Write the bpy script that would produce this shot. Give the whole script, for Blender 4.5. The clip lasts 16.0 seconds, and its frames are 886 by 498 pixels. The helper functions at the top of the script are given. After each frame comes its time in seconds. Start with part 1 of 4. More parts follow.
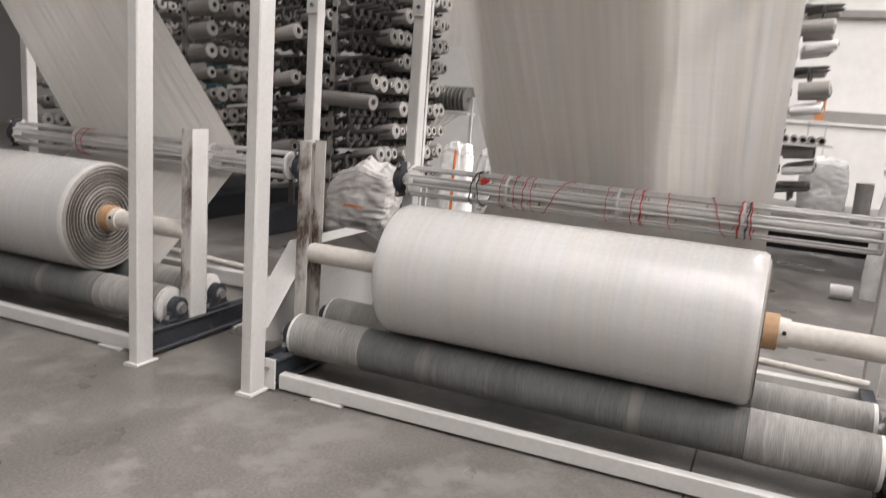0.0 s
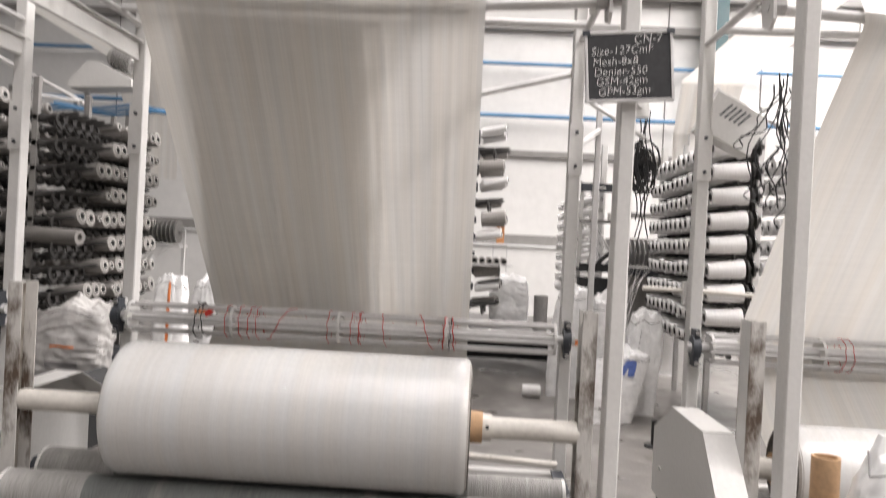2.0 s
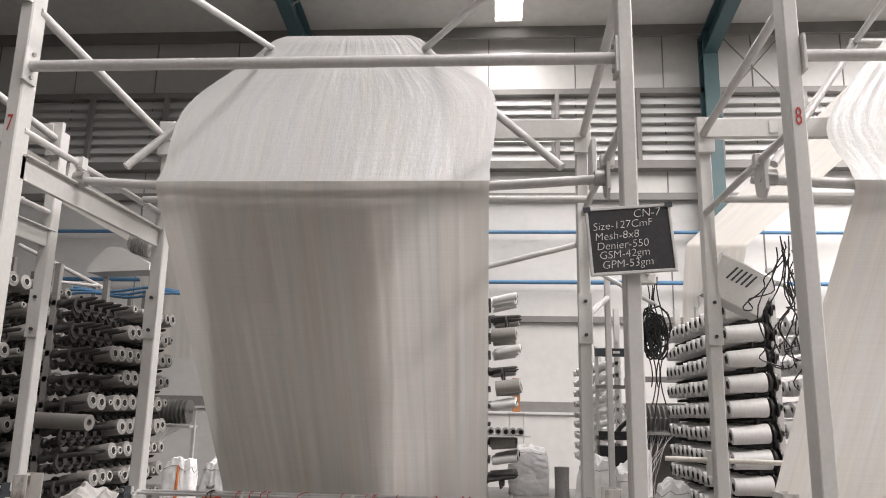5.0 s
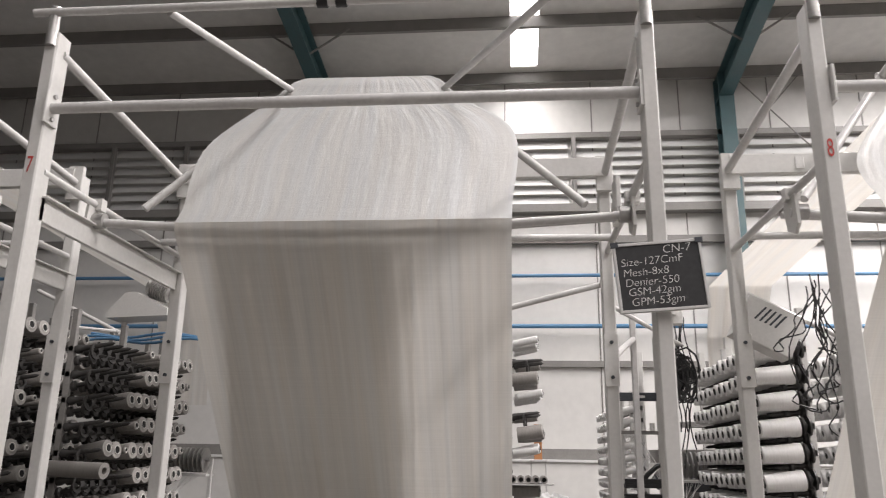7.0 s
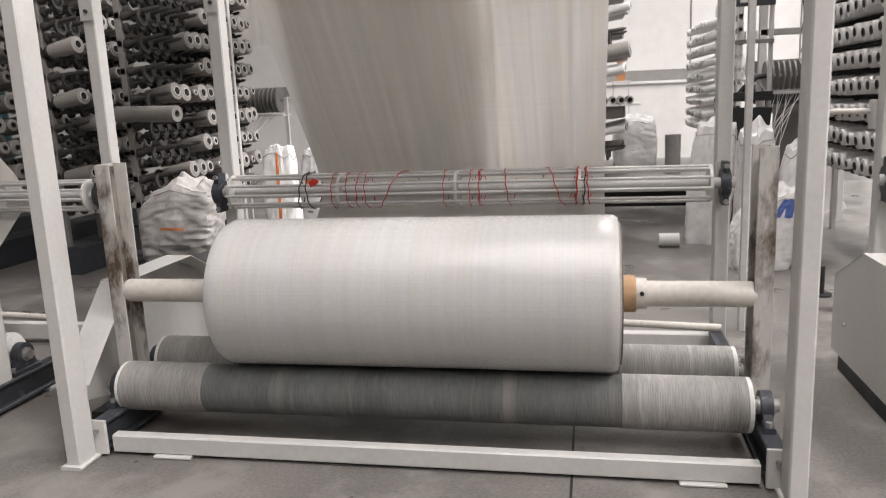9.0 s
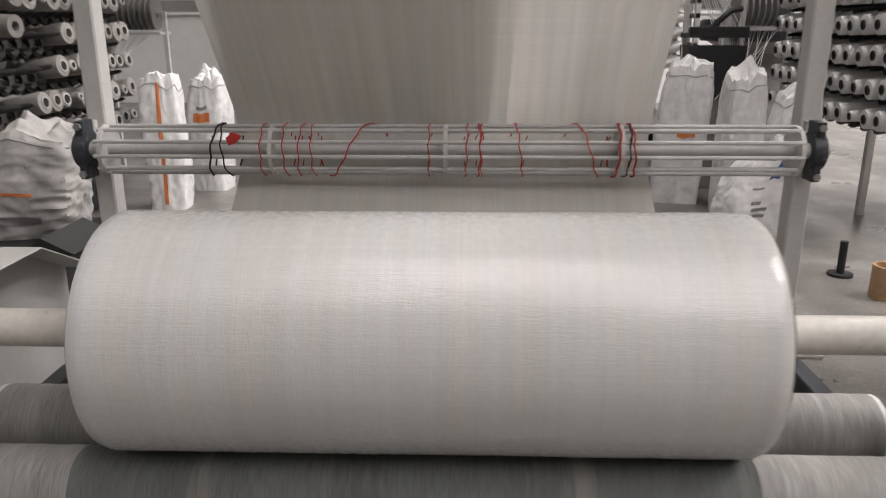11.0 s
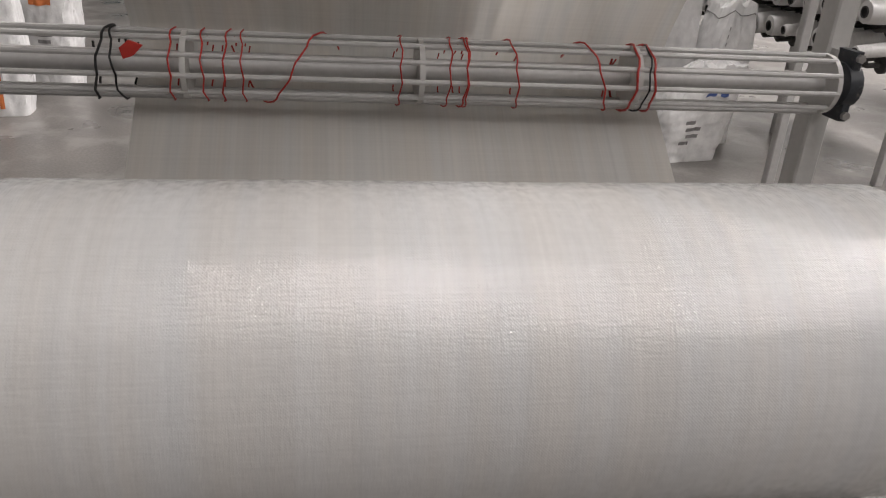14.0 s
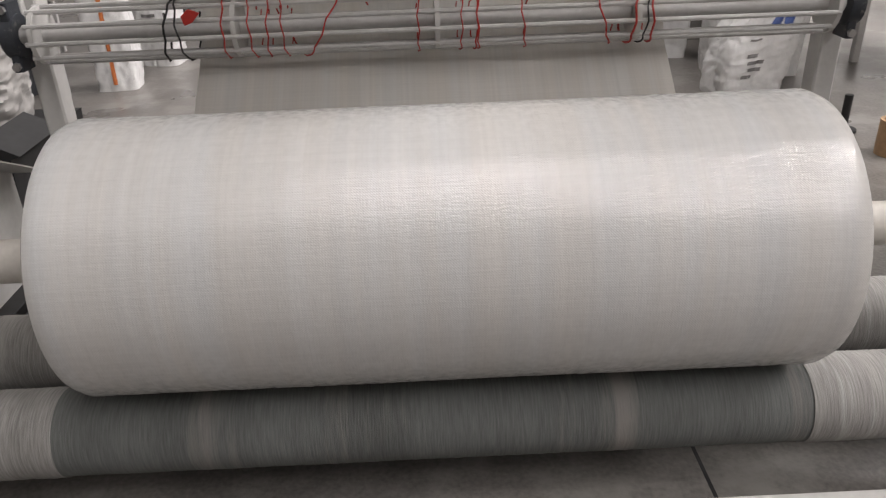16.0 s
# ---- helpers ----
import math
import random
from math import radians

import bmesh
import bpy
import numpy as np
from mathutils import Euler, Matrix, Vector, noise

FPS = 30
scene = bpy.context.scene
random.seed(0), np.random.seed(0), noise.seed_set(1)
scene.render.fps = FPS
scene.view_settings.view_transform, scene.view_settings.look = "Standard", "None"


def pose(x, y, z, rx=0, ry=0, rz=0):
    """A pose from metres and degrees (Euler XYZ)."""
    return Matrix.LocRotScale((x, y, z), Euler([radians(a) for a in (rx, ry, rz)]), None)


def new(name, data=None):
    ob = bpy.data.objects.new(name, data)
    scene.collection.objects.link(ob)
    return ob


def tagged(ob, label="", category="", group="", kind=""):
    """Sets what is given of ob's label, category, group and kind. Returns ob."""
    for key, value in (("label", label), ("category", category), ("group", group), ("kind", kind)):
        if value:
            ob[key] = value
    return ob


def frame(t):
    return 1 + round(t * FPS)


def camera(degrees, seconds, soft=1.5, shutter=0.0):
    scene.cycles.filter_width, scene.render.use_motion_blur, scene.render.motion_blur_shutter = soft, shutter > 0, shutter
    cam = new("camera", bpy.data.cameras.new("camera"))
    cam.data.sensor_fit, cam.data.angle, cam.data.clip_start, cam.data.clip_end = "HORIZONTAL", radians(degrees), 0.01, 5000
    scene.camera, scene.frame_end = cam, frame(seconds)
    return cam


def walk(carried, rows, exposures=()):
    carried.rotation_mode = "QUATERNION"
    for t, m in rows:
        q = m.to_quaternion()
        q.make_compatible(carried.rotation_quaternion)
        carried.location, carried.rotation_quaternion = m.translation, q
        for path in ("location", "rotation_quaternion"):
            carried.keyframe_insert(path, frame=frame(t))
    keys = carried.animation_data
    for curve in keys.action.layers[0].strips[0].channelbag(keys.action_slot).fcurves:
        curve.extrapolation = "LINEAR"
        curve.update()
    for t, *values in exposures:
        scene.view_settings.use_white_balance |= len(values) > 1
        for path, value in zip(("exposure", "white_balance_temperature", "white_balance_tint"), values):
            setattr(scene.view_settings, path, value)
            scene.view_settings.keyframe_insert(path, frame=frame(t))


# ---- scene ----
cam = camera(60.26, 16.0, 1.0, 0.6)
ROWS = [
    (0.0, 1.730, -2.187, 1.129, 24.21, -10.92, -4.18),
    (0.5, 1.749, -2.275, 1.081, 20.38, -6.35, -3.80),
    (1.0, 1.733, -2.378, 1.095, 8.91, -4.18, -6.24),
    (1.5, 1.728, -2.428, 1.129, 3.64, -2.48, -6.06),
    (2.0, 1.743, -2.436, 1.152, 2.69, -0.21, -2.91),
    (2.5, 1.763, -2.421, 1.154, 3.55, 6.81, -2.64),
    (2.6, 1.785, -2.416, 1.213, 4.05, 6.71, -2.53),
    (3.0, 1.768, -2.437, 1.177, 3.76, 12.08, -1.60),
    (5.5, 1.752, -2.449, 1.186, 3.74, 12.19, -0.83),
    (6.0, 1.752, -2.439, 1.184, 3.40, 9.96, -0.21),
    (6.5, 1.741, -2.417, 1.176, 4.36, 13.10, 0.14),
    (7.0, 1.727, -2.382, 1.175, 5.18, 15.60, -0.88),
    (7.5, 1.716, -2.361, 1.155, 6.72, 6.69, -1.08),
    (8.0, 1.679, -2.229, 1.126, 6.54, -0.14, 0.02),
    (8.5, 1.674, -2.090, 1.098, 8.42, -7.59, 2.18),
    (9.0, 1.651, -1.998, 1.115, 10.63, -11.17, 2.36),
    (11.5, 1.054, -0.868, 1.095, 0.80, -19.63, -0.16),
    (12.0, 0.991, -0.687, 1.074, 1.04, -23.44, -0.20),
    (12.5, 0.985, -0.458, 1.104, 3.16, -24.31, 3.38),
    (13.0, 0.980, -0.383, 1.115, -3.66, -23.15, -0.12),
    (13.5, 0.941, -0.481, 1.107, -4.69, -24.05, -1.15),
    (14.0, 0.883, -0.586, 1.093, -8.51, -24.33, -3.48),
    (14.5, 0.930, -0.672, 1.111, -5.75, -25.29, -1.92),
    (15.0, 1.011, -0.763, 1.121, -3.97, -25.69, 0.90),
    (15.5, 1.057, -0.844, 1.119, -3.53, -27.17, 2.53),
    (16.0, 1.073, -0.862, 1.115, -1.81, -27.26, 1.93),
]
walk(cam, [(t, pose(x, y, z, 90 + pitch, roll, yaw)) for t, x, y, z, yaw, pitch, roll in ROWS], [(0.0, 0.05, 6600, 15), (1.5, 0.1, 6600, 15), (2.5, 0.0, 6600, 15), (3.0, -0.2, 6600, 15), (5.5, -0.35, 6600, 15), (7.0, -0.42, 6600, 15), (9.0, -0.02, 6600, 15), (11.5, -0.46, 6600, 15), (13.4, -0.42, 6600, 15), (14.0, -0.57, 6600, 15), (16.0, -0.42, 6600, 15)])

# light: skylight strips in the roof, the outer ones added as fill; daylight only
world = bpy.data.worlds.new("world")
world.use_nodes = True
wbg = world.node_tree.nodes["Background"]
wbg.inputs[0].default_value, wbg.inputs[1].default_value = (0.9, 0.95, 1.0, 1), 0.6
scene.world = world

WALL_Y, EAVE, SLOPE = 10.0, 7.75, 0.14
# x, middle y, length, width, watts
# strips at x 9 and -6 are unseen, added to balance right against left
SKYLIGHTS_AND_FILLS = [(1.95, 6.2, 6.8, 0.46, 330.0), (1.95, -4.2, 8.8, 0.46, 560.0), (9.0, 2.0, 12.0, 1.0, 3200.0), (9.0, -9.5, 8.0, 1.0, 1000.0), (-6.0, 4.0, 6.0, 0.46, 22.0), (-6.0, -6.0, 8.0, 0.9, 25.0)]


def roof_z(y):
    return EAVE + (WALL_Y - y) * SLOPE


for sx, sy, sl, sw, watts in SKYLIGHTS_AND_FILLS:
    lamp = bpy.data.lights.new("skylight_and_fill_lamp", "AREA")
    lamp.shape, lamp.size, lamp.size_y = "RECTANGLE", sw, sl
    lamp.energy, lamp.color = watts, (1.0, 0.985, 0.96)
    new("skylight_and_fill_lamp", lamp).matrix_world = pose(sx, sy, roof_z(sy) - 0.26, -math.degrees(math.atan(SLOPE)))


# ---- materials ----
def mat(name, color, rough=0.5, metal=0.0, vary=0.06, scale=6.0, stretch=(1, 1, 1), bump=0.0, bscale=60.0, spec=0.5, dirt=None, dirt_scale=3.0, dirt_at=0.6, per=0.0):
    """Painted, metal or plastic surface with large stains, fine grain and a little relief."""
    m = bpy.data.materials.new(name)
    m.use_nodes = True
    nt = m.node_tree
    b = nt.nodes["Principled BSDF"]
    b.inputs["Metallic"].default_value = metal
    b.inputs["Specular IOR Level"].default_value = spec
    co = nt.nodes.new("ShaderNodeTexCoord")
    mp = nt.nodes.new("ShaderNodeMapping")
    mp.inputs["Scale"].default_value = stretch
    nt.links.new(co.outputs["Object"], mp.inputs[0])
    big = nt.nodes.new("ShaderNodeTexNoise")
    big.inputs["Scale"].default_value, big.inputs["Detail"].default_value = scale, 6
    fine = nt.nodes.new("ShaderNodeTexNoise")
    fine.inputs["Scale"].default_value, fine.inputs["Detail"].default_value = bscale, 4
    for n in (big, fine):
        nt.links.new(mp.outputs[0], n.inputs[0])
    add = nt.nodes.new("ShaderNodeMath")
    add.operation = "ADD"
    nt.links.new(big.outputs[0], add.inputs[0])
    nt.links.new(fine.outputs[0], add.inputs[1])
    ramp = nt.nodes.new("ShaderNodeMapRange")
    ramp.inputs[1].default_value, ramp.inputs[2].default_value = 0.6, 1.4
    ramp.inputs[3].default_value, ramp.inputs[4].default_value = 1 - vary * 2, 1 + vary
    nt.links.new(add.outputs[0], ramp.inputs[0])
    last = ramp.outputs[0]
    if per:
        info = nt.nodes.new("ShaderNodeObjectInfo")
        r2 = nt.nodes.new("ShaderNodeMapRange")
        r2.inputs[3].default_value, r2.inputs[4].default_value = 1 - per, 1.0
        nt.links.new(info.outputs["Random"], r2.inputs[0])
        mul = nt.nodes.new("ShaderNodeMath")
        mul.operation = "MULTIPLY"
        nt.links.new(last, mul.inputs[0])
        nt.links.new(r2.outputs[0], mul.inputs[1])
        last = mul.outputs[0]
    sc = nt.nodes.new("ShaderNodeVectorMath")
    sc.operation = "SCALE"
    sc.inputs[0].default_value = color
    nt.links.new(last, sc.inputs["Scale"])
    out = sc.outputs[0]
    if dirt:
        dn = nt.nodes.new("ShaderNodeTexNoise")
        dn.inputs["Scale"].default_value, dn.inputs["Detail"].default_value, dn.inputs["Roughness"].default_value = dirt_scale, 8, 0.65
        nt.links.new(mp.outputs[0], dn.inputs[0])
        dr = nt.nodes.new("ShaderNodeMapRange")
        dr.inputs[1].default_value, dr.inputs[2].default_value = dirt_at, dirt_at + 0.12
        nt.links.new(dn.outputs[0], dr.inputs[0])
        mx = nt.nodes.new("ShaderNodeMix")
        mx.data_type = "RGBA"
        nt.links.new(dr.outputs[0], mx.inputs[0])
        nt.links.new(out, mx.inputs[6])
        mx.inputs[7].default_value = (*dirt, 1)
        out = mx.outputs[2]
    nt.links.new(out, b.inputs["Base Color"])
    rr = nt.nodes.new("ShaderNodeMapRange")
    rr.inputs[1].default_value, rr.inputs[2].default_value = 0.3, 0.7
    rr.inputs[3].default_value, rr.inputs[4].default_value = max(rough - 0.1, 0.03), min(rough + 0.12, 1)
    nt.links.new(big.outputs[0], rr.inputs[0])
    nt.links.new(rr.outputs[0], b.inputs["Roughness"])
    if bump:
        bp = nt.nodes.new("ShaderNodeBump")
        bp.inputs["Strength"].default_value, bp.inputs["Distance"].default_value = bump, 0.004
        nt.links.new(fine.outputs[0], bp.inputs["Height"])
        nt.links.new(bp.outputs[0], b.inputs["Normal"])
    return m


def weave(name, color, see=0.0, rough=0.38, streak=0.1, pitch=0.0042, bump=0.35, coat=0.0, wrinkle=0.0):
    """Woven tape fabric: u runs across the width, v along the length, in metres."""
    m = bpy.data.materials.new(name)
    m.use_nodes = True
    nt = m.node_tree
    b = nt.nodes["Principled BSDF"]
    uv = nt.nodes.new("ShaderNodeUVMap")
    uv.uv_map = "cloth"

    def streaks(sx, sy, detail=3):
        mp = nt.nodes.new("ShaderNodeMapping")
        mp.inputs["Scale"].default_value = (sx, sy, 1)
        nt.links.new(uv.outputs[0], mp.inputs[0])
        n = nt.nodes.new("ShaderNodeTexNoise")
        n.inputs["Scale"].default_value, n.inputs["Detail"].default_value = 1.0, detail
        nt.links.new(mp.outputs[0], n.inputs[0])
        return n.outputs[0]

    def math_node(op, a, c):
        n = nt.nodes.new("ShaderNodeMath")
        n.operation = op
        for i, q in enumerate((a, c)):
            if isinstance(q, float):
                n.inputs[i].default_value = q
            else:
                nt.links.new(q, n.inputs[i])
        return n.outputs[0]
    warp, weft, broad = streaks(130, 1.2), streaks(1.6, 150), streaks(26, 0.5)
    tone = math_node("ADD", math_node("ADD", math_node("MULTIPLY", warp, 0.6), math_node("MULTIPLY", weft, 0.45)), math_node("MULTIPLY", broad, 0.75))
    rg = nt.nodes.new("ShaderNodeMapRange")
    rg.inputs[1].default_value, rg.inputs[2].default_value = 0.55, 1.05
    rg.inputs[3].default_value, rg.inputs[4].default_value = 1 - streak, 1 + streak * 0.5
    nt.links.new(tone, rg.inputs[0])
    sc = nt.nodes.new("ShaderNodeVectorMath")
    sc.operation = "SCALE"
    sc.inputs[0].default_value = color
    nt.links.new(rg.outputs[0], sc.inputs["Scale"])
    # faint warm and cool tapes
    hue = nt.nodes.new("ShaderNodeMapRange")
    hue.inputs[1].default_value, hue.inputs[2].default_value = 0.38, 0.62
    nt.links.new(streaks(17, 0.9, 4), hue.inputs[0])
    tint = nt.nodes.new("ShaderNodeMix")
    tint.data_type = "RGBA"
    nt.links.new(hue.outputs[0], tint.inputs[0])
    tint.inputs[6].default_value, tint.inputs[7].default_value = (1.01, 0.995, 0.97, 1), (0.985, 1.0, 1.01, 1)
    col = nt.nodes.new("ShaderNodeVectorMath")
    col.operation = "MULTIPLY"
    nt.links.new(sc.outputs[0], col.inputs[0])
    nt.links.new(tint.outputs[2], col.inputs[1])
    sc = col
    nt.links.new(sc.outputs[0], b.inputs["Base Color"])
    waves = []
    for axis in (0, 1):
        sep = nt.nodes.new("ShaderNodeSeparateXYZ")
        nt.links.new(uv.outputs[0], sep.inputs[0])
        s = math_node("MULTIPLY", sep.outputs[axis], 2 * math.pi / pitch)
        waves.append(math_node("SINE", s, 0.0))
    cross = math_node("MULTIPLY", waves[0], waves[1])
    # tapes lie a little askew: short raised stretches along both directions
    lie = math_node("ADD", math_node("MULTIPLY", streaks(300, 70, 1), 1.0), math_node("MULTIPLY", streaks(45, 300, 1), 1.5))
    height = math_node("ADD", math_node("MULTIPLY", cross, 0.22), math_node("ADD", lie, math_node("MULTIPLY", weft, 0.8)))
    if wrinkle:
        height = math_node("ADD", height, math_node("ADD", math_node("MULTIPLY", streaks(55, 8, 3), wrinkle), math_node("MULTIPLY", streaks(8, 45, 3), wrinkle * 0.3)))
    bp = nt.nodes.new("ShaderNodeBump")
    bp.inputs["Strength"].default_value, bp.inputs["Distance"].default_value = bump, 0.0006
    nt.links.new(height, bp.inputs["Height"])
    nt.links.new(bp.outputs[0], b.inputs["Normal"])
    b.inputs["Roughness"].default_value = rough
    b.inputs["Coat Roughness"].default_value = 0.16 if wrinkle > 6 else 0.065
    b.inputs["Coat IOR"].default_value = 1.6
    if coat:
        shine = nt.nodes.new("ShaderNodeMapRange")
        shine.inputs[1].default_value, shine.inputs[2].default_value = 0.35, 0.65
        shine.inputs[3].default_value, shine.inputs[4].default_value = coat * 0.4, coat
        nt.links.new(streaks(70, 60, 3), shine.inputs[0])
        nt.links.new(shine.outputs[0], b.inputs["Coat Weight"])
        # the tapes that run round are rounded across, which spreads the shine sideways
        film_bump = nt.nodes.new("ShaderNodeBump")
        film_bump.inputs["Strength"].default_value, film_bump.inputs["Distance"].default_value = bump, 0.0006
        nt.links.new(math_node("ADD", height, math_node("MULTIPLY", streaks(360, 55, 1), 4.5)), film_bump.inputs["Height"])
        nt.links.new(film_bump.outputs[0], b.inputs["Coat Normal"])
    if see:
        tr = nt.nodes.new("ShaderNodeBsdfTranslucent")
        nt.links.new(sc.outputs[0], tr.inputs[0])
        mx = nt.nodes.new("ShaderNodeMixShader")
        mx.inputs[0].default_value = see
        nt.links.new(b.outputs[0], mx.inputs[1])
        nt.links.new(tr.outputs[0], mx.inputs[2])
        nt.links.new(mx.outputs[0], nt.nodes["Material Output"].inputs[0])
    return m


def glow(name, color, strength):
    m = bpy.data.materials.new(name)
    m.use_nodes = True
    b = m.node_tree.nodes["Principled BSDF"]
    b.inputs["Base Color"].default_value = (*color, 1)
    b.inputs["Emission Color"].default_value = (*color, 1)
    b.inputs["Emission Strength"].default_value = strength
    return m


PAINT = mat("pale_grey_paint", (0.60, 0.59, 0.57), 0.42, vary=0.05, bump=0.05, dirt=(0.36, 0.34, 0.31), dirt_scale=5, dirt_at=0.68)
GALV = mat("galvanised_tube", (0.56, 0.55, 0.54), 0.4, 0.0, vary=0.08, scale=12, bump=0.05)
STEEL = mat("bare_steel", (0.42, 0.41, 0.40), 0.38, 0.7, vary=0.12, scale=20)
DARK = mat("dark_blue_grey_paint", (0.045, 0.05, 0.06), 0.5, vary=0.2, dirt=(0.18, 0.17, 0.16), dirt_scale=9, dirt_at=0.62)
BLACK = mat("black_rubber", (0.018, 0.018, 0.019), 0.55, vary=0.2)
BLUE = mat("blue_bearing_paint", (0.04, 0.045, 0.055), 0.45, vary=0.2, dirt=(0.2, 0.19, 0.18), dirt_scale=30, dirt_at=0.6)
RUST = mat("rubbed_rusty_steel", (0.36, 0.33, 0.29), 0.55, 0.2, vary=0.2, scale=9, stretch=(1, 1, 0.35), dirt=(0.075, 0.05, 0.032), dirt_scale=14, dirt_at=0.48)
DRUM = mat("grit_wrapped_drum", (0.135, 0.142, 0.136), 0.7, vary=0.22, scale=5, stretch=(2.2, 0.16, 0.16), bump=0.35, bscale=140, dirt=(0.215, 0.205, 0.19), dirt_scale=6.0, dirt_at=0.56)
WRAP = mat("pale_worn_tape_wrap", (0.31, 0.30, 0.285), 0.6, vary=0.24, scale=9, stretch=(2.2, 0.15, 0.15), bump=0.4, bscale=150, dirt=(0.42, 0.415, 0.41), dirt_scale=14, dirt_at=0.60)
GUIDE = mat("stained_guide_paint", (0.55, 0.53, 0.50), 0.5, vary=0.08, scale=6, stretch=(1, 1, 0.4), dirt=(0.085, 0.058, 0.04), dirt_scale=7, dirt_at=0.49)
RIM = mat("white_drum_rim", (0.68, 0.67, 0.65), 0.5, vary=0.1, dirt=(0.3, 0.29, 0.28), dirt_scale=25, dirt_at=0.62)
SHAFT = mat("worn_white_shaft", (0.60, 0.57, 0.52), 0.45, vary=0.1, scale=14, dirt=(0.30, 0.27, 0.22), dirt_scale=16, dirt_at=0.63)
CARD = mat("brown_paper_core", (0.47, 0.30, 0.17), 0.8, vary=0.1, scale=30)
BOARD = mat("orange_cardboard", (0.43, 0.19, 0.075), 0.8, vary=0.1)
SLATE = mat("black_chalkboard", (0.03, 0.03, 0.032), 0.7, vary=0.2, scale=5, dirt=(0.075, 0.075, 0.078), dirt_scale=6, dirt_at=0.55)
CHALK = mat("white_chalk", (0.78, 0.77, 0.75), 0.9, vary=0.2, scale=120)
RED = mat("red_wire", (0.50, 0.035, 0.025), 0.45, vary=0.1)
REDPAINT = mat("red_number_paint", (0.50, 0.05, 0.04), 0.6, vary=0.15, scale=60)
CLOTH = weave("woven_white_fabric", (0.53, 0.525, 0.515), 0.0, rough=0.40, bump=0.36, coat=1.0, streak=0.09, wrinkle=1.5)
SHEET = weave("hanging_woven_fabric", (0.63, 0.61, 0.58), 0.42, rough=0.42, streak=0.10)
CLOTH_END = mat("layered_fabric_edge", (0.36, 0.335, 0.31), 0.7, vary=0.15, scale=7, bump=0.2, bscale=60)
# dark colour for the shade between the wound layers
EDGE_SHADE = mat("shaded_fabric_layers", (0.15, 0.135, 0.12), 0.8, vary=0.3, scale=14, bump=0.3, bscale=90)
YARN = mat("white_tape_yarn", (0.78, 0.77, 0.76), 0.42, vary=0.07, scale=18, stretch=(6, 1, 1), bump=0.25, bscale=160, per=0.12)
# white yarn darkened to grey: the left creels' shade put into the colour
YARN_SHADE_GREY = mat("shade_greyed_tape_yarn", (0.36, 0.34, 0.32), 0.5, vary=0.12, scale=18, stretch=(6, 1, 1), bump=0.25, bscale=160, per=0.45)
TUBE = mat("dark_bobbin_tube", (0.05, 0.047, 0.045), 0.5, vary=0.2, per=0.4)
SACK = mat("white_woven_sack", (0.82, 0.815, 0.81), 0.33, vary=0.1, scale=9, bump=0.7, bscale=26, dirt=(0.64, 0.62, 0.60), dirt_scale=7, dirt_at=0.64)
# grey of a dirty used sack, darkened also for the shade it stands in
SACK_DULL = mat("grey_used_shaded_sack", (0.44, 0.425, 0.41), 0.5, vary=0.14, scale=9, bump=0.7, bscale=26, dirt=(0.33, 0.31, 0.29), dirt_scale=7, dirt_at=0.6)
ORANGE = mat("orange_print", (0.72, 0.22, 0.07), 0.5, vary=0.1)
INK = mat("blue_print", (0.09, 0.15, 0.42), 0.5, vary=0.2)
GREYINK = mat("grey_print", (0.26, 0.25, 0.25), 0.6, vary=0.1)
TEAL = mat("teal_column_paint", (0.05, 0.105, 0.115), 0.5, vary=0.12)
PURLIN = mat("grey_purlin_steel", (0.23, 0.22, 0.21), 0.5, vary=0.1)
WALLM = mat("white_insulated_wall", (0.66, 0.65, 0.63), 0.5, vary=0.05, scale=1.2, bump=0.25, bscale=7, dirt=(0.58, 0.57, 0.55), dirt_scale=1.5, dirt_at=0.62)
ROOFM = mat("white_foil_roof_lining", (0.68, 0.67, 0.65), 0.45, vary=0.06, scale=1.5, bump=0.3, bscale=6)
# colour of the assumed walls, set dark to reduce bounced fill
BACKWALL = mat("dark_unseen_walling", (0.17, 0.165, 0.16), 0.7, vary=0.08, scale=2)
LOUVRE = mat("white_louvre", (0.66, 0.66, 0.65), 0.45, vary=0.06)
PIPE = mat("blue_air_pipe", (0.09, 0.22, 0.38), 0.4, vary=0.1)
FLOORM = mat("worn_grey_concrete", (0.18, 0.167, 0.155), 0.34, vary=0.26, scale=2.4, bump=0.10, bscale=90, dirt=(0.235, 0.222, 0.208), dirt_scale=3.1, dirt_at=0.5)
PALE_TUBE = mat("pale_card_tube", (0.62, 0.60, 0.57), 0.6, vary=0.12, per=0.3)
# near-black that paints the shade inside open tubes
BORE_SHADE = mat("shaded_tube_bore", (0.012, 0.012, 0.012), 0.8, vary=0.2)
SKY = glow("bright_skylight", (1.0, 0.99, 0.97), 6.0)


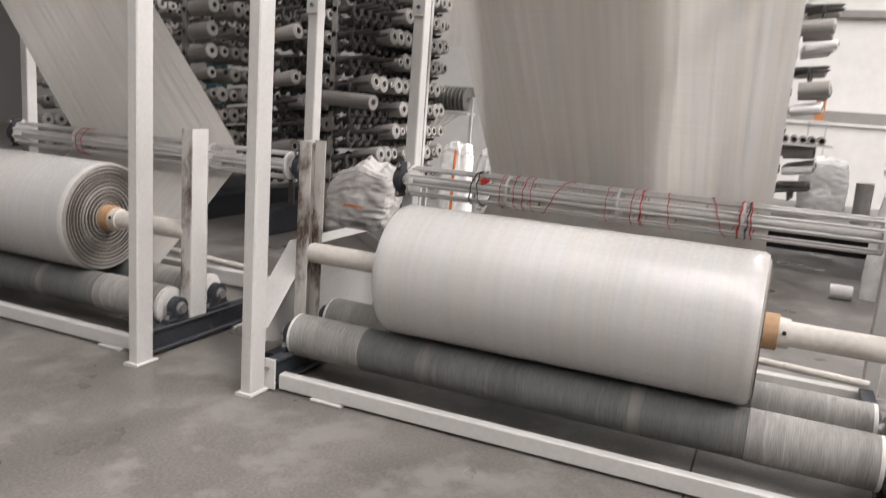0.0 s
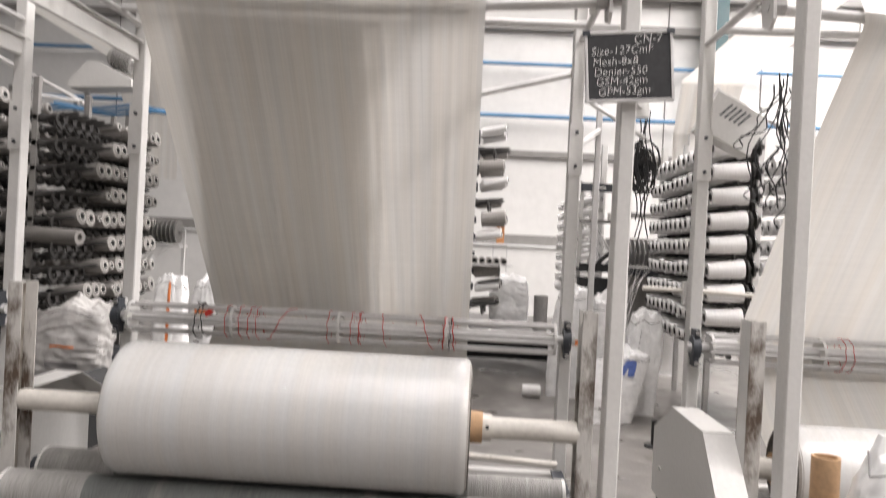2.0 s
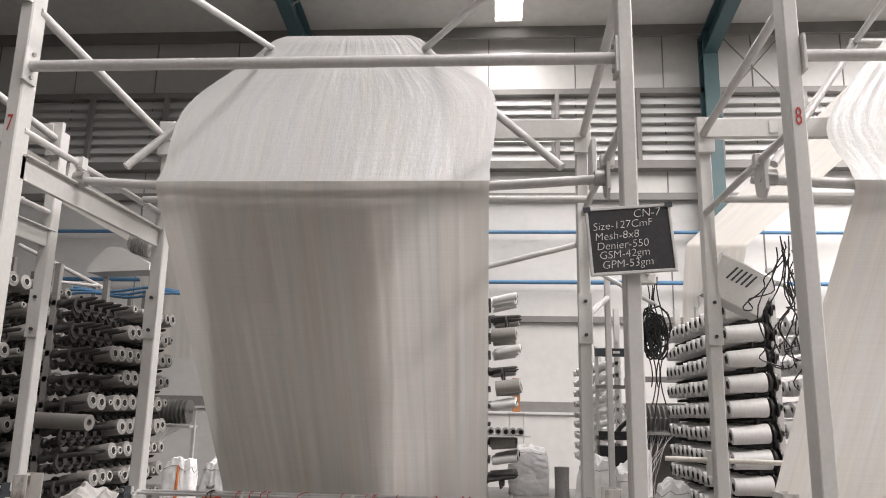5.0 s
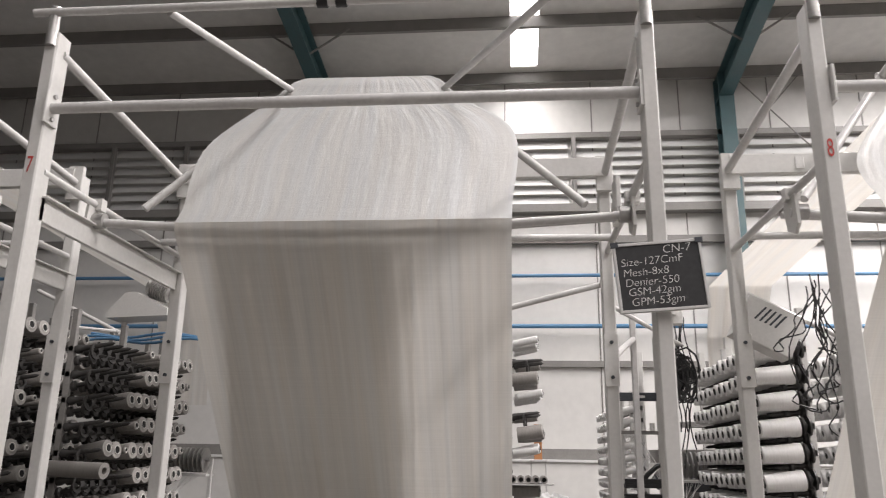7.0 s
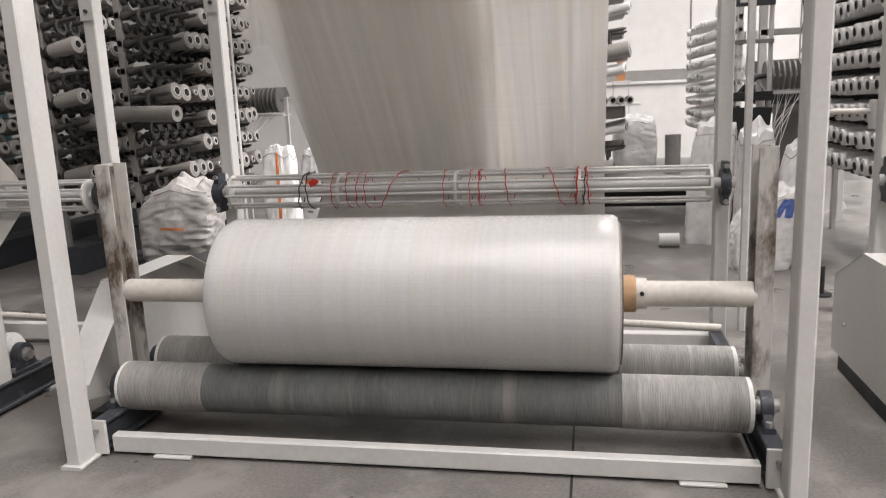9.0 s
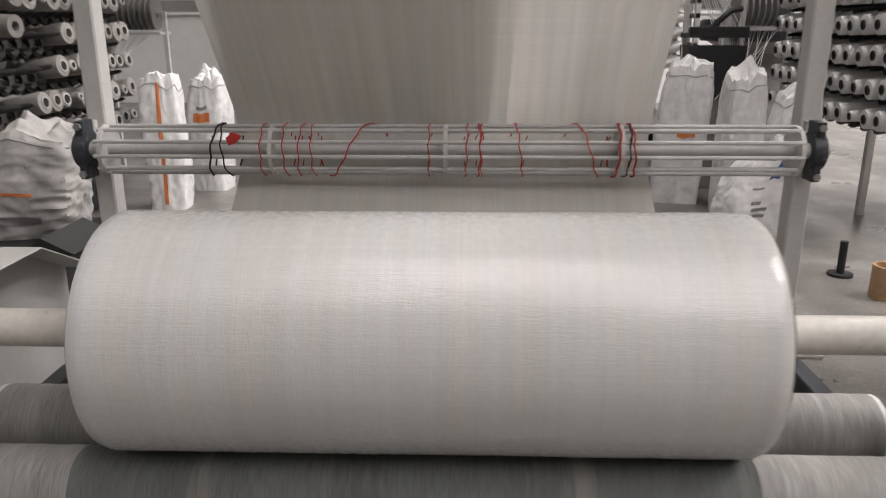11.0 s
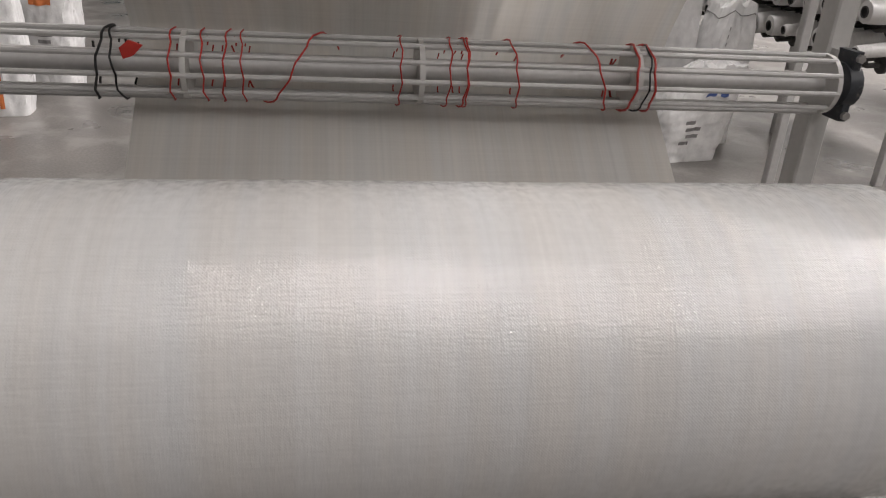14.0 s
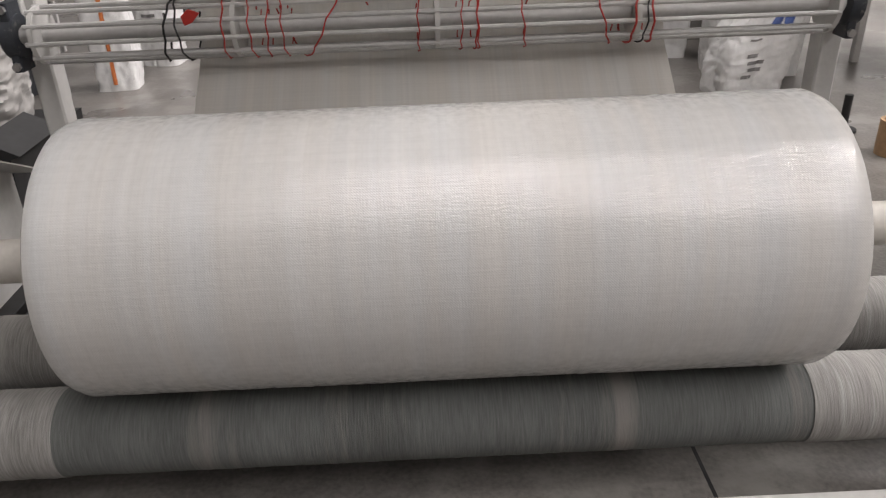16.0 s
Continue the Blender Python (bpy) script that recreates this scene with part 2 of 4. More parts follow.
# ---- building blocks ----
class Geo:
    """Collects vertices and faces for one mesh."""

    def __init__(self):
        self.v, self.f, self.s, self.uv = [], [], [], None

    def add(self, verts, faces, smooth=False):
        n = len(self.v)
        self.v += [tuple(p) for p in verts]
        self.f += [tuple(i + n for i in q) for q in faces]
        self.s += [smooth] * len(faces)
        return self

    def box(self, lo, hi, c=0.003):
        """A block with its long edges chamfered."""
        d = [hi[i] - lo[i] for i in range(3)]
        a = max(range(3), key=lambda i: d[i])
        i, j = [(1, 2), (2, 0), (0, 1)][a]
        c = min(c, d[i] * 0.3, d[j] * 0.3)
        sec = [(lo[i] + c, lo[j]), (hi[i] - c, lo[j]), (hi[i], lo[j] + c), (hi[i], hi[j] - c), (hi[i] - c, hi[j]), (lo[i] + c, hi[j]), (lo[i], hi[j] - c), (lo[i], lo[j] + c)]
        vs = []
        for w in (lo[a], hi[a]):
            for p, q in sec:
                x = [0, 0, 0]
                x[a], x[i], x[j] = w, p, q
                vs.append(x)
        return self.add(vs, [tuple(range(7, -1, -1)), tuple(range(8, 16))] + [(k, (k + 1) % 8, 8 + (k + 1) % 8, 8 + k) for k in range(8)])

    def rod(self, p, q, r, seg=12, r2=None):
        return self.lathe(p, q, [(0, 0), (0, r), (1, r if r2 is None else r2), (1, 0)], seg)

    def lathe(self, p, q, prof, seg=24, sharp=True):
        """Turns (part of the way, radius) pairs round the line p-q."""
        p, q = Vector(p), Vector(q)
        ax = (q - p)
        z = ax.normalized()
        x = z.orthogonal().normalized()
        y = z.cross(x)
        for k in range(len(prof) - 1):
            (a0, r0), (a1, r1) = prof[k], prof[k + 1]
            flat = abs(a1 - a0) * ax.length < abs(r1 - r0) * 0.2
            rings = []
            vs = []
            for a, r in ((a0, r0), (a1, r1)):
                if r < 1e-6:
                    rings.append([len(vs)] * seg)
                    vs.append(p + ax * a)
                else:
                    rings.append([len(vs) + i for i in range(seg)])
                    vs += [p + ax * a + (x * math.cos(2 * math.pi * i / seg) + y * math.sin(2 * math.pi * i / seg)) * r for i in range(seg)]
            fs = []
            for i in range(seg):
                j = (i + 1) % seg
                q4 = [rings[0][i], rings[0][j], rings[1][j], rings[1][i]]
                q4 = [v for n, v in enumerate(q4) if v not in q4[:n]]
                if len(q4) > 2:
                    fs.append(tuple(q4))
            self.add(vs, fs, not flat)
        return self

    def path(self, pts, r, seg=6):
        """A bent wire or pipe through the points."""
        pts = [Vector(p) for p in pts]
        vs, fs = [], []
        for k, p in enumerate(pts):
            t = (pts[min(k + 1, len(pts) - 1)] - pts[max(k - 1, 0)]).normalized()
            x = t.cross(Vector((0.31, 0.17, 0.93))).normalized()
            y = t.cross(x)
            vs += [p + (x * math.cos(2 * math.pi * i / seg) + y * math.sin(2 * math.pi * i / seg)) * r for i in range(seg)]
            if k:
                b = (k - 1) * seg
                fs += [(b + i, b + (i + 1) % seg, b + seg + (i + 1) % seg, b + seg + i) for i in range(seg)]
        fs += [tuple(range(seg - 1, -1, -1)), tuple(range(len(vs) - seg, len(vs)))]
        return self.add(vs, fs, True)

    def prism(self, poly, axis, a0, a1):
        """A flat outline (in the two other axes, in order) drawn out from a0 to a1."""
        i, j = [(1, 2), (0, 2), (0, 1)][axis]
        n, vs = len(poly), []
        for w in (a0, a1):
            for p, q in poly:
                x = [0, 0, 0]
                x[axis], x[i], x[j] = w, p, q
                vs.append(x)
        return self.add(vs, [tuple(range(n - 1, -1, -1)), tuple(range(n, 2 * n))] + [(k, (k + 1) % n, n + (k + 1) % n, n + k) for k in range(n)])

    def grid(self, fn, nu, nv, u0=0.0, u1=1.0, v0=0.0, v1=1.0, uv=None):
        """A sheet fn(u, v), smooth; uv(u, v) gives cloth metres."""
        vs = [fn(u0 + (u1 - u0) * i / nu, v0 + (v1 - v0) * j / nv) for j in range(nv + 1) for i in range(nu + 1)]
        fs = [(j * (nu + 1) + i, j * (nu + 1) + i + 1, (j + 1) * (nu + 1) + i + 1, (j + 1) * (nu + 1) + i) for j in range(nv) for i in range(nu)]
        if uv:
            n = len(self.v)
            self.uv = self.uv or {}
            for j in range(nv + 1):
                for i in range(nu + 1):
                    self.uv[n + j * (nu + 1) + i] = uv(u0 + (u1 - u0) * i / nu, v0 + (v1 - v0) * j / nv)
        return self.add(vs, fs, True)

    def mesh(self, name, material):
        me = bpy.data.meshes.new(name)
        me.from_pydata(self.v, [], self.f)
        me.polygons.foreach_set("use_smooth", self.s)
        if self.uv:
            lay = me.uv_layers.new(name="cloth")
            for loop in me.loops:
                lay.data[loop.index].uv = self.uv.get(loop.vertex_index, (0, 0))
        me.materials.append(material)
        bm = bmesh.new()
        bm.from_mesh(me)
        bmesh.ops.remove_doubles(bm, verts=bm.verts, dist=1e-5)
        bmesh.ops.recalc_face_normals(bm, faces=bm.faces)
        bm.to_mesh(me)
        bm.free()
        me.set_sharp_from_angle(angle=radians(38))
        return me


def thing(name, label, category, group="", at=(0, 0, 0), kind=""):
    ob = new(name)
    ob.empty_display_size = 0.05
    ob.location = at
    return tagged(ob, label, category, group, kind)


def part(name, geo, material, parent=None, label=""):
    ob = new(name, geo.mesh(name, material) if isinstance(geo, Geo) else geo)
    if parent:
        ob.parent = parent
    if label:
        tagged(ob, label)
    return ob


def solo(name, geo, material, label, category, group="", kind=""):
    return tagged(part(name, geo, material), label, category, group, kind)


def text_mesh(words, size, material, thick=0.0006, shear=0.0):
    cu = bpy.data.curves.new("lettering", "FONT")
    cu.body, cu.size, cu.extrude, cu.shear = words, size, thick, shear
    cu.offset = -size * 0.018 if shear else 0.0
    ob = bpy.data.objects.new("lettering", cu)
    scene.collection.objects.link(ob)
    me = bpy.data.meshes.new_from_object(ob.evaluated_get(bpy.context.evaluated_depsgraph_get()))
    bpy.data.objects.remove(ob)
    me.materials.clear()
    me.materials.append(material)
    return me


def wob(a, b, c=0.0):
    return noise.noise((a, b, c))


# ---- hall ----
X0, X1, Y0 = -14.0, 16.0, -16.0
solo("floor", Geo().box((X0, Y0, -0.2), (X1, WALL_Y + 0.3, 0.0)), FLOORM, "worn grey concrete factory floor with pale scuffs", "floor", kind="structure")
joint = Geo().box((1.592, -6.0, -0.003), (1.600, 6.0, 0.0008), 0.0005)
solo("floor_joint", joint, BLACK, "thin dark joint cut across the concrete floor", "joint", kind="structure")
wall = tagged(thing("wall_north", "white insulated factory wall with panel seams", "wall"), kind="structure")
part("wall_sheet", Geo().box((X0, WALL_Y, 1.2), (X1, WALL_Y + 0.2, EAVE + 0.3)), WALLM, wall)
part("wall_plinth", Geo().box((X0, WALL_Y - 0.12, 0), (X1, WALL_Y + 0.2, 1.2)), WALLM, wall)
part("ledge", Geo().box((X0, WALL_Y - 0.16, 1.2), (X1, WALL_Y, 1.24)), LOUVRE, wall)
part("dark_band", Geo().box((X0, WALL_Y - 0.01, 1.24), (X1, WALL_Y, 1.40)), PURLIN, wall)
for k in range(20):
    x = X0 + 0.6 + 1.5 * k
    part("seam", Geo().box((x, WALL_Y - 0.012, 1.4), (x + 0.02, WALL_Y, EAVE)), PURLIN, wall)
for z, h, d in ((2.66, 0.10, 0.08), (4.70, 0.12, 0.12), (5.22, 0.14, 0.2), (6.56, 0.10, 0.16)):
    part("girt", Geo().box((X0, WALL_Y - d, z), (X1, WALL_Y, z + h)), PURLIN, wall)
# unseen walls, added to close the hall and hold back fill light
for nm, lo, hi in (("wall_west", (X0 - 0.2, Y0, 0), (X0, WALL_Y, 12)), ("wall_east", (X1, Y0, 0), (X1 + 0.2, WALL_Y, 12)), ("wall_south", (X0, Y0 - 0.2, 0), (X1, Y0, 12))):
    solo(nm, Geo().box(lo, hi), BACKWALL, "assumed unseen wall, kept dark to cut bounced light", "wall", kind="structure")
for x in (5.45, 6.62):
    solo("wall_brace", Geo().rod((x, WALL_Y - 0.24, 7.65), (12.07 - x, WALL_Y - 0.24, 6.3), 0.012, 6), PURLIN, "thin dark cross brace rod on the wall", "brace", "wall braces", "structure")
# louvred ventilation strip in the wall
for k in range(7):
    x = -13.6 + 4.1 * k
    lv = tagged(thing("wall_louvre", "white slatted ventilation louvre high in the wall", "louvre"), group="louvres along the wall", kind="structure")
    for i in range(7):
        z = 5.38 + 0.165 * i
        part("slat", Geo().prism([(WALL_Y - 0.14, z), (WALL_Y - 0.03, z + 0.15), (WALL_Y - 0.02, z + 0.16), (WALL_Y - 0.13, z + 0.01)], 0, x, x + 3.98), LOUVRE, lv)
    for xs in (x - 0.06, x + 1.3, x + 2.65):
        part("mullion", Geo().box((xs, WALL_Y - 0.2, 5.36), (xs + 0.07, WALL_Y - 0.12, 6.56)), PURLIN, lv)
for z, r in ((3.29, 0.035), (4.12, 0.03)):
    solo("air_pipe", Geo().rod((X0, WALL_Y - 0.22, z), (X1, WALL_Y - 0.22, z), r), PIPE, "blue compressed air pipe running along the wall", "pipe")
# roof
roof = Geo()
cuts = sorted({X0, X1} | {sk[0] + s * sk[3] / 2 for sk in SKYLIGHTS_AND_FILLS for s in (-1, 1)})
for a, b in zip(cuts, cuts[1:]):
    holes = sorted((sy - sl / 2, sy + sl / 2) for sx, sy, sl, sw, _ in SKYLIGHTS_AND_FILLS if abs((a + b) / 2 - sx) < sw / 2)
    ys = [Y0] + [y for h in holes for y in h] + [WALL_Y + 0.2]
    for y0, y1 in zip(ys[::2], ys[1::2]):
        roof.prism([(y0, roof_z(y0)), (y1, roof_z(y1)), (y1, roof_z(y1) + 0.1), (y0, roof_z(y0) + 0.1)], 0, a, b)
solo("ceiling", roof, ROOFM, "white lined sloping factory roof", "ceiling", kind="structure")
# glowing panels, also for the added strips at x 9 and -6
for sx, sy, sl, sw, _ in SKYLIGHTS_AND_FILLS:
    g = Geo().prism([(sy - sl / 2, roof_z(sy - sl / 2) + 0.05), (sy + sl / 2, roof_z(sy + sl / 2) + 0.05), (sy + sl / 2, roof_z(sy + sl / 2) + 0.08), (sy - sl / 2, roof_z(sy - sl / 2) + 0.08)], 0, sx - sw / 2, sx + sw / 2)
    solo("skylight", g, SKY, "bright translucent roof strip, some added unseen for fill", "skylight", "skylights in the roof", "structure")
for k in range(12):
    y = WALL_Y - 0.25 - 1.45 * k
    z = roof_z(y)
    g = Geo().prism([(y, z - 0.2), (y + 0.07, z - 0.2), (y + 0.07, z - 0.185), (y + 0.015, z - 0.185), (y + 0.015, z - 0.002), (y, z - 0.002)], 0, X0, X1)
    solo("roof_purlin", g, PURLIN, "grey steel roof purlin", "purlin", "purlins under the roof", "structure")
for x in (-8.4, -1.55, 5.3, 12.15):
    col = tagged(thing("portal_frame", "teal painted steel column and rafter", "column"), group="portal frames", kind="structure")
    part("column", Geo().box((x - 0.12, WALL_Y - 0.45, 0), (x + 0.12, WALL_Y - 0.42, EAVE - 0.2)).box((x - 0.12, WALL_Y - 0.16, 0), (x + 0.12, WALL_Y - 0.13, EAVE - 0.2)).box((x - 0.012, WALL_Y - 0.42, 0), (x + 0.012, WALL_Y - 0.16, EAVE - 0.2)), TEAL, col)
    g = Geo()
    for dz, h, w in ((0.22, 0.03, 0.11), (0.62, 0.03, 0.11), (0.25, 0.37, 0.012)):
        g.prism([(WALL_Y - 0.16, roof_z(WALL_Y) - dz), (Y0, roof_z(Y0) - dz), (Y0, roof_z(Y0) - dz - h), (WALL_Y - 0.16, roof_z(WALL_Y) - dz - h)], 0, x - w, x + w)
    part("rafter", g, TEAL, col)
    for s in (-1, 1):
        part("fly_brace", Geo().rod((x, WALL_Y - 1.7, roof_z(8.3) - 0.6), (x + s * 0.7, WALL_Y - 1.7, roof_z(8.3) - 0.12), 0.018, 6), PURLIN, col)


# ---- winding frame ----
def winding_frame(ox, number):
    fr = thing("winding_frame", "pale grey painted steel winding frame on the concrete floor", "machine frame", "winding frames", (ox, 0, 0))
    for x in (0.0, 2.168):
        post = part("front_post", Geo().box((x, 0, 0.012), (x + 0.05, 0.085, 2.70), 0.005), PAINT, fr)
        part("foot_plate", Geo().box((x - 0.012, -0.015, 0), (x + 0.062, 0.1, 0.012)), PAINT, post)
        part("top_stub", Geo().rod((x + 0.025, 0.0, 2.64), (x + 0.025, 0.0, 2.80), 0.02), STEEL, post)
        s = 1 if x < 1 else -1
        part("tube_bracket", Geo().box((x + 0.025 + s * 0.025, -0.02, 2.33), (x + 0.025 + s * 0.037, 0.06, 2.46)), PAINT, post)
        for z in (2.35, 2.44):
            part("bolt", Geo().rod((x + 0.025 + s * 0.037, 0.02, z), (x + 0.025 + s * 0.046, 0.02, z), 0.009, 6), STEEL, post)
    for x in (0.022, 2.147):
        post = part("rear_post", Geo().box((x, 1.20, 0.01), (x + 0.058, 1.27, 2.60), 0.005), PAINT, fr)
        part("splice_plate", Geo().box((x - 0.005, 1.19, 1.52), (x + 0.063, 1.2, 1.76)), PAINT, post)
        for z in (1.56, 1.72):
            part("bolt", Geo().rod((x + 0.03, 1.19, z), (x + 0.03, 1.18, z), 0.009, 6), DARK, post)
        part("foot_plate", Geo().box((x - 0.03, 1.17, 0), (x + 0.09, 1.3, 0.01)), PAINT, post)
        part("top_plate", Geo().box((x - 0.012, 1.17, 2.46), (x + 0.07, 1.198, 2.64)), PAINT, post)
    part("front_beam", Geo().box((0.10, 0.105, 0.010), (2.12, 0.145, 0.07), 0.004), PAINT, fr)
    for x in (0.25, 1.9):
        part("beam_pad", Geo().box((x, 0.09, 0), (x + 0.13, 0.16, 0.01)), PAINT, fr)
    part("rear_beam", Geo().box((0.08, 1.21, 0.02), (2.15, 1.26, 0.1), 0.004), PAINT, fr)
    for x in (0.03, 2.135):
        ch = part("side_channel", Geo().box((x, 0.09, 0.015), (x + 0.055, 1.2, 0.03)).box((x, 0.09, 0.105), (x + 0.055, 1.2, 0.118)).box((x + 0.022, 0.09, 0.03), (x + 0.034, 1.2, 0.105)), DARK, fr, "dark blue-grey painted base channel")
        part("end_plate", Geo().box((x - 0.004, 0.088, 0.01), (x + 0.06, 0.1, 0.125)), PAINT, ch)
        part("bolt", Geo().rod((x + 0.028, 0.088, 0.09), (x + 0.028, 0.078, 0.09), 0.009, 6), STEEL, ch)
        part("cross_foot", Geo().box((x - 0.01, 0.62, 0), (x + 0.065, 0.72, 0.015)), PAINT, ch)
    # tubes across and along the top
    part("front_tube", Geo().rod((0.05, 0.02, 2.395), (2.168, 0.02, 2.395), 0.021), GALV, fr)
    top = part("top_tube", Geo().rod((-0.05, -0.01, 2.775), (2.3, -0.01, 2.775), 0.016), GALV, fr)
    part("tube_joint", Geo().rod((1.03, -0.01, 2.775), (1.07, -0.01, 2.775), 0.023), BLACK, top)
    part("tube_joint", Geo().rod((1.10, -0.01, 2.775), (1.14, -0.01, 2.775), 0.023), BLACK, top)
    for x in (0.02, 2.16):
        part("side_tube", Geo().rod((x + 0.02, 0.05, 2.63), (x + 0.02, 1.22, 2.55), 0.019), GALV, fr)
        if ox < 0.01 and x < 1 or ox < -1:
            part("side_channel_rail", Geo().box((x + 0.012, 0.06, 1.98), (x + 0.03, 1.24, 2.07), 0.003).box((x + 0.012, 0.06, 2.065), (x + 0.05, 1.24, 2.072)), PAINT, fr)
        part("lower_tube", Geo().rod((x + 0.02, 0.05, 2.16), (x + 0.02, 1.2, 2.16), 0.015), GALV, fr)
        bk = part("bar_bracket", Geo().prism([(0.36, 2.03), (0.40, 2.0), (0.47, 2.03), (0.49, 2.12), (0.45, 2.19), (0.37, 2.17)], 0, x + 0.012, x + 0.024).box((x - 0.004, 0.41, 2.135), (x + 0.05, 0.45, 2.185)), PAINT, fr)
        part("clamp", Geo().rod((x + 0.02, 0.42, 2.09), (x + 0.07 if x < 1 else x - 0.03, 0.42, 2.09), 0.032, 14), STEEL, bk)
        if x > 1 and ox < 1:
            part("adjuster_plate", Geo().box((x - 0.02, 0.55, 2.12), (x + 0.0, 0.68, 2.30)), PAINT, fr)
    part("rear_cross_beam", Geo().box((0.05, 1.16, 2.53), (2.17, 1.2, 2.63), 0.004), PAINT, fr)
    part("number_tag", Geo().box((0.35, 1.155, 2.55), (0.39, 1.16, 2.61)), RIM, fr)
    part("rear_mid_tube", Geo().rod((0.05, 1.0, 2.17), (2.17, 1.0, 2.17), 0.017), GALV, fr)
    # drape bar, bowed a little under the cloth
    bar = [(0.03 + 2.13 * i / 24, 0.42, 2.088 - 0.045 * math.sin(math.pi * i / 24)) for i in range(25)]
    part("drape_bar", Geo().path(bar, 0.017, 10), GALV, fr)
    part("drape_bar", Geo().path([(x, y + 0.09, z + 0.02) for x, y, z in bar], 0.015, 10), GALV, fr)
    # former arms that hold the cloth open
    for lo, hi, tip in (((0.154, 0.6, 2.203), (0.68, 0.92, 2.90), (0.47, 0.0, 2.765)), ((2.022, 0.6, 2.193), (1.39, 0.92, 2.885), (1.86, 0.0, 2.765))):
        part("former_arm", Geo().rod(lo, hi, 0.018), GALV, fr)
        part("former_stay", Geo().rod(tip, hi, 0.015), GALV, fr)
    part("former_top", Geo().rod((0.66, 0.92, 2.90), (1.41, 0.92, 2.885), 0.018), GALV, fr)
    # guide channels that carry the shaft ends
    for x, s in ((0.0, 1), (2.13, -1)):
        a, b = (x, x + 0.055)
        web = (a, a + 0.006) if s > 0 else (b - 0.006, b)
        gd = part("shaft_guide", Geo().box((a, 0.33, 0.12), (b, 0.336, 0.94)).box((a, 0.43, 0.12), (b, 0.436, 0.94)), GUIDE, fr, "painted guide channel with brown rub stains")
        part("guide_web", Geo().box((web[0], 0.336, 0.12), (web[1], 0.43, 0.94)), PAINT, gd)
        lin = (web[1], web[1] + 0.003) if s > 0 else (web[0] - 0.003, web[0])
        part("rub_plate", Geo().box((lin[0], 0.337, 0.13), (lin[1], 0.429, 0.93)), RUST, gd, "rubbed brown steel lining of the guide")
    # drive drums
    for y, z in ((0.279, 0.177), (0.53, 0.19)):
        dr = part("drive_drum", drum_geo(y, z), DRUM, fr, "grey grit-covered drive drum with worn bands")
        for x, s in ((0.06, -1), (2.12, 1)):
            part("drum_rim", Geo().lathe((x, y, z), (x - s * 0.014, y, z), [(0, 0), (0, 0.079), (0.2, 0.083), (1, 0.083)], 40), RIM, dr)
        for xa, xb in ((0.075, 0.38), (1.745, 2.105)):
            wr = [((i / 60.0), 0.0832 + 0.0007 * (i % 2) + 0.0012 * wob(i * 0.37, xa * 9, y)) for i in range(61)]
            part("tape_wrap", Geo().lathe((xa, y, z), (xb, y, z), wr, 40), WRAP, dr, "pale worn tape wrapped round the drum end")
        for xa, xb in ((-0.01, 0.06), (2.12, 2.2)):
            part("axle", Geo().rod((xa, y, z), (xb, y, z), 0.02), STEEL, dr)
        for x in (0.02, 2.145):
            be = part("bearing", Geo().rod((x, y, z), (x + 0.034, y, z), 0.046, 24).box((x, y - 0.075, 0.118), (x + 0.034, y + 0.075, 0.136)).prism([(y - 0.06, 0.136), (y + 0.06, 0.136), (y + 0.04, z), (y - 0.04, z)], 0, x + 0.004, x + 0.03), BLUE, fr, "blue-grey pillow block bearing")
            xe = x - 0.003 if x > 1 else x + 0.037
            part("bearing_cap", Geo().rod((x - 0.008, y, z), (x + 0.042, y, z), 0.027, 16), STEEL, be)
            for dy in (-0.06, 0.06):
                part("bolt", Geo().rod((x + 0.017, y + dy, 0.136), (x + 0.017, y + dy, 0.15), 0.01, 6), STEEL, be)
    part("rear_pipe", Geo().rod((0.1, 0.86, 0.32), (2.12, 0.82, 0.25), 0.014), SHAFT, fr)
    # guard over the drive
    gu = part("drive_guard", Geo().prism([(1.2, 0.06), (1.2, 0.36), (0.90, 0.51), (0.45, 0.51), (0.16, 0.22), (0.16, 0.14), (0.5, 0.06)], 0, -0.115, -0.112).prism([(0.45, 0.507), (0.454, 0.511), (0.164, 0.225), (0.16, 0.22)], 0, -0.115, 0.0).prism([(1.2, 0.36), (0.9, 0.51), (0.9, 0.506), (1.2, 0.356)], 0, -0.115, 0.0).box((-0.115, 0.45, 0.507), (0.0, 0.9, 0.511)), PAINT, fr, "pale grey sheet metal drive guard with sloped front")
    part("screw", Geo().rod((-0.115, 1.05, 0.2), (-0.122, 1.05, 0.2), 0.008, 6), STEEL, gu)
    part("guard_foot", Geo().box((-0.115, 0.3, 0.0), (-0.06, 1.1, 0.06)), BLACK, gu)
    me = text_mesh(number, 0.088, REDPAINT)
    nb = part("number", me, REDPAINT, fr, "red painted machine number " + number)
    nb.location, nb.rotation_euler, nb.scale = (0.012, -0.002, 2.140), (radians(90), 0, 0), (0.52, 1, 1)
    return fr


def drum_geo(y, z):
    g = Geo()
    n, seg, pts = 160, 40, []
    prof = []
    for i in range(n + 1):
        x = 0.06 + 2.06 * i / n
        prof.append((i / n, 0.081 + 0.0010 * wob(x * 9, 3.1, y) + 0.0006 * (i % 2)))
    return g.lathe((0.06, y, z), (2.12, y, z), prof, seg)


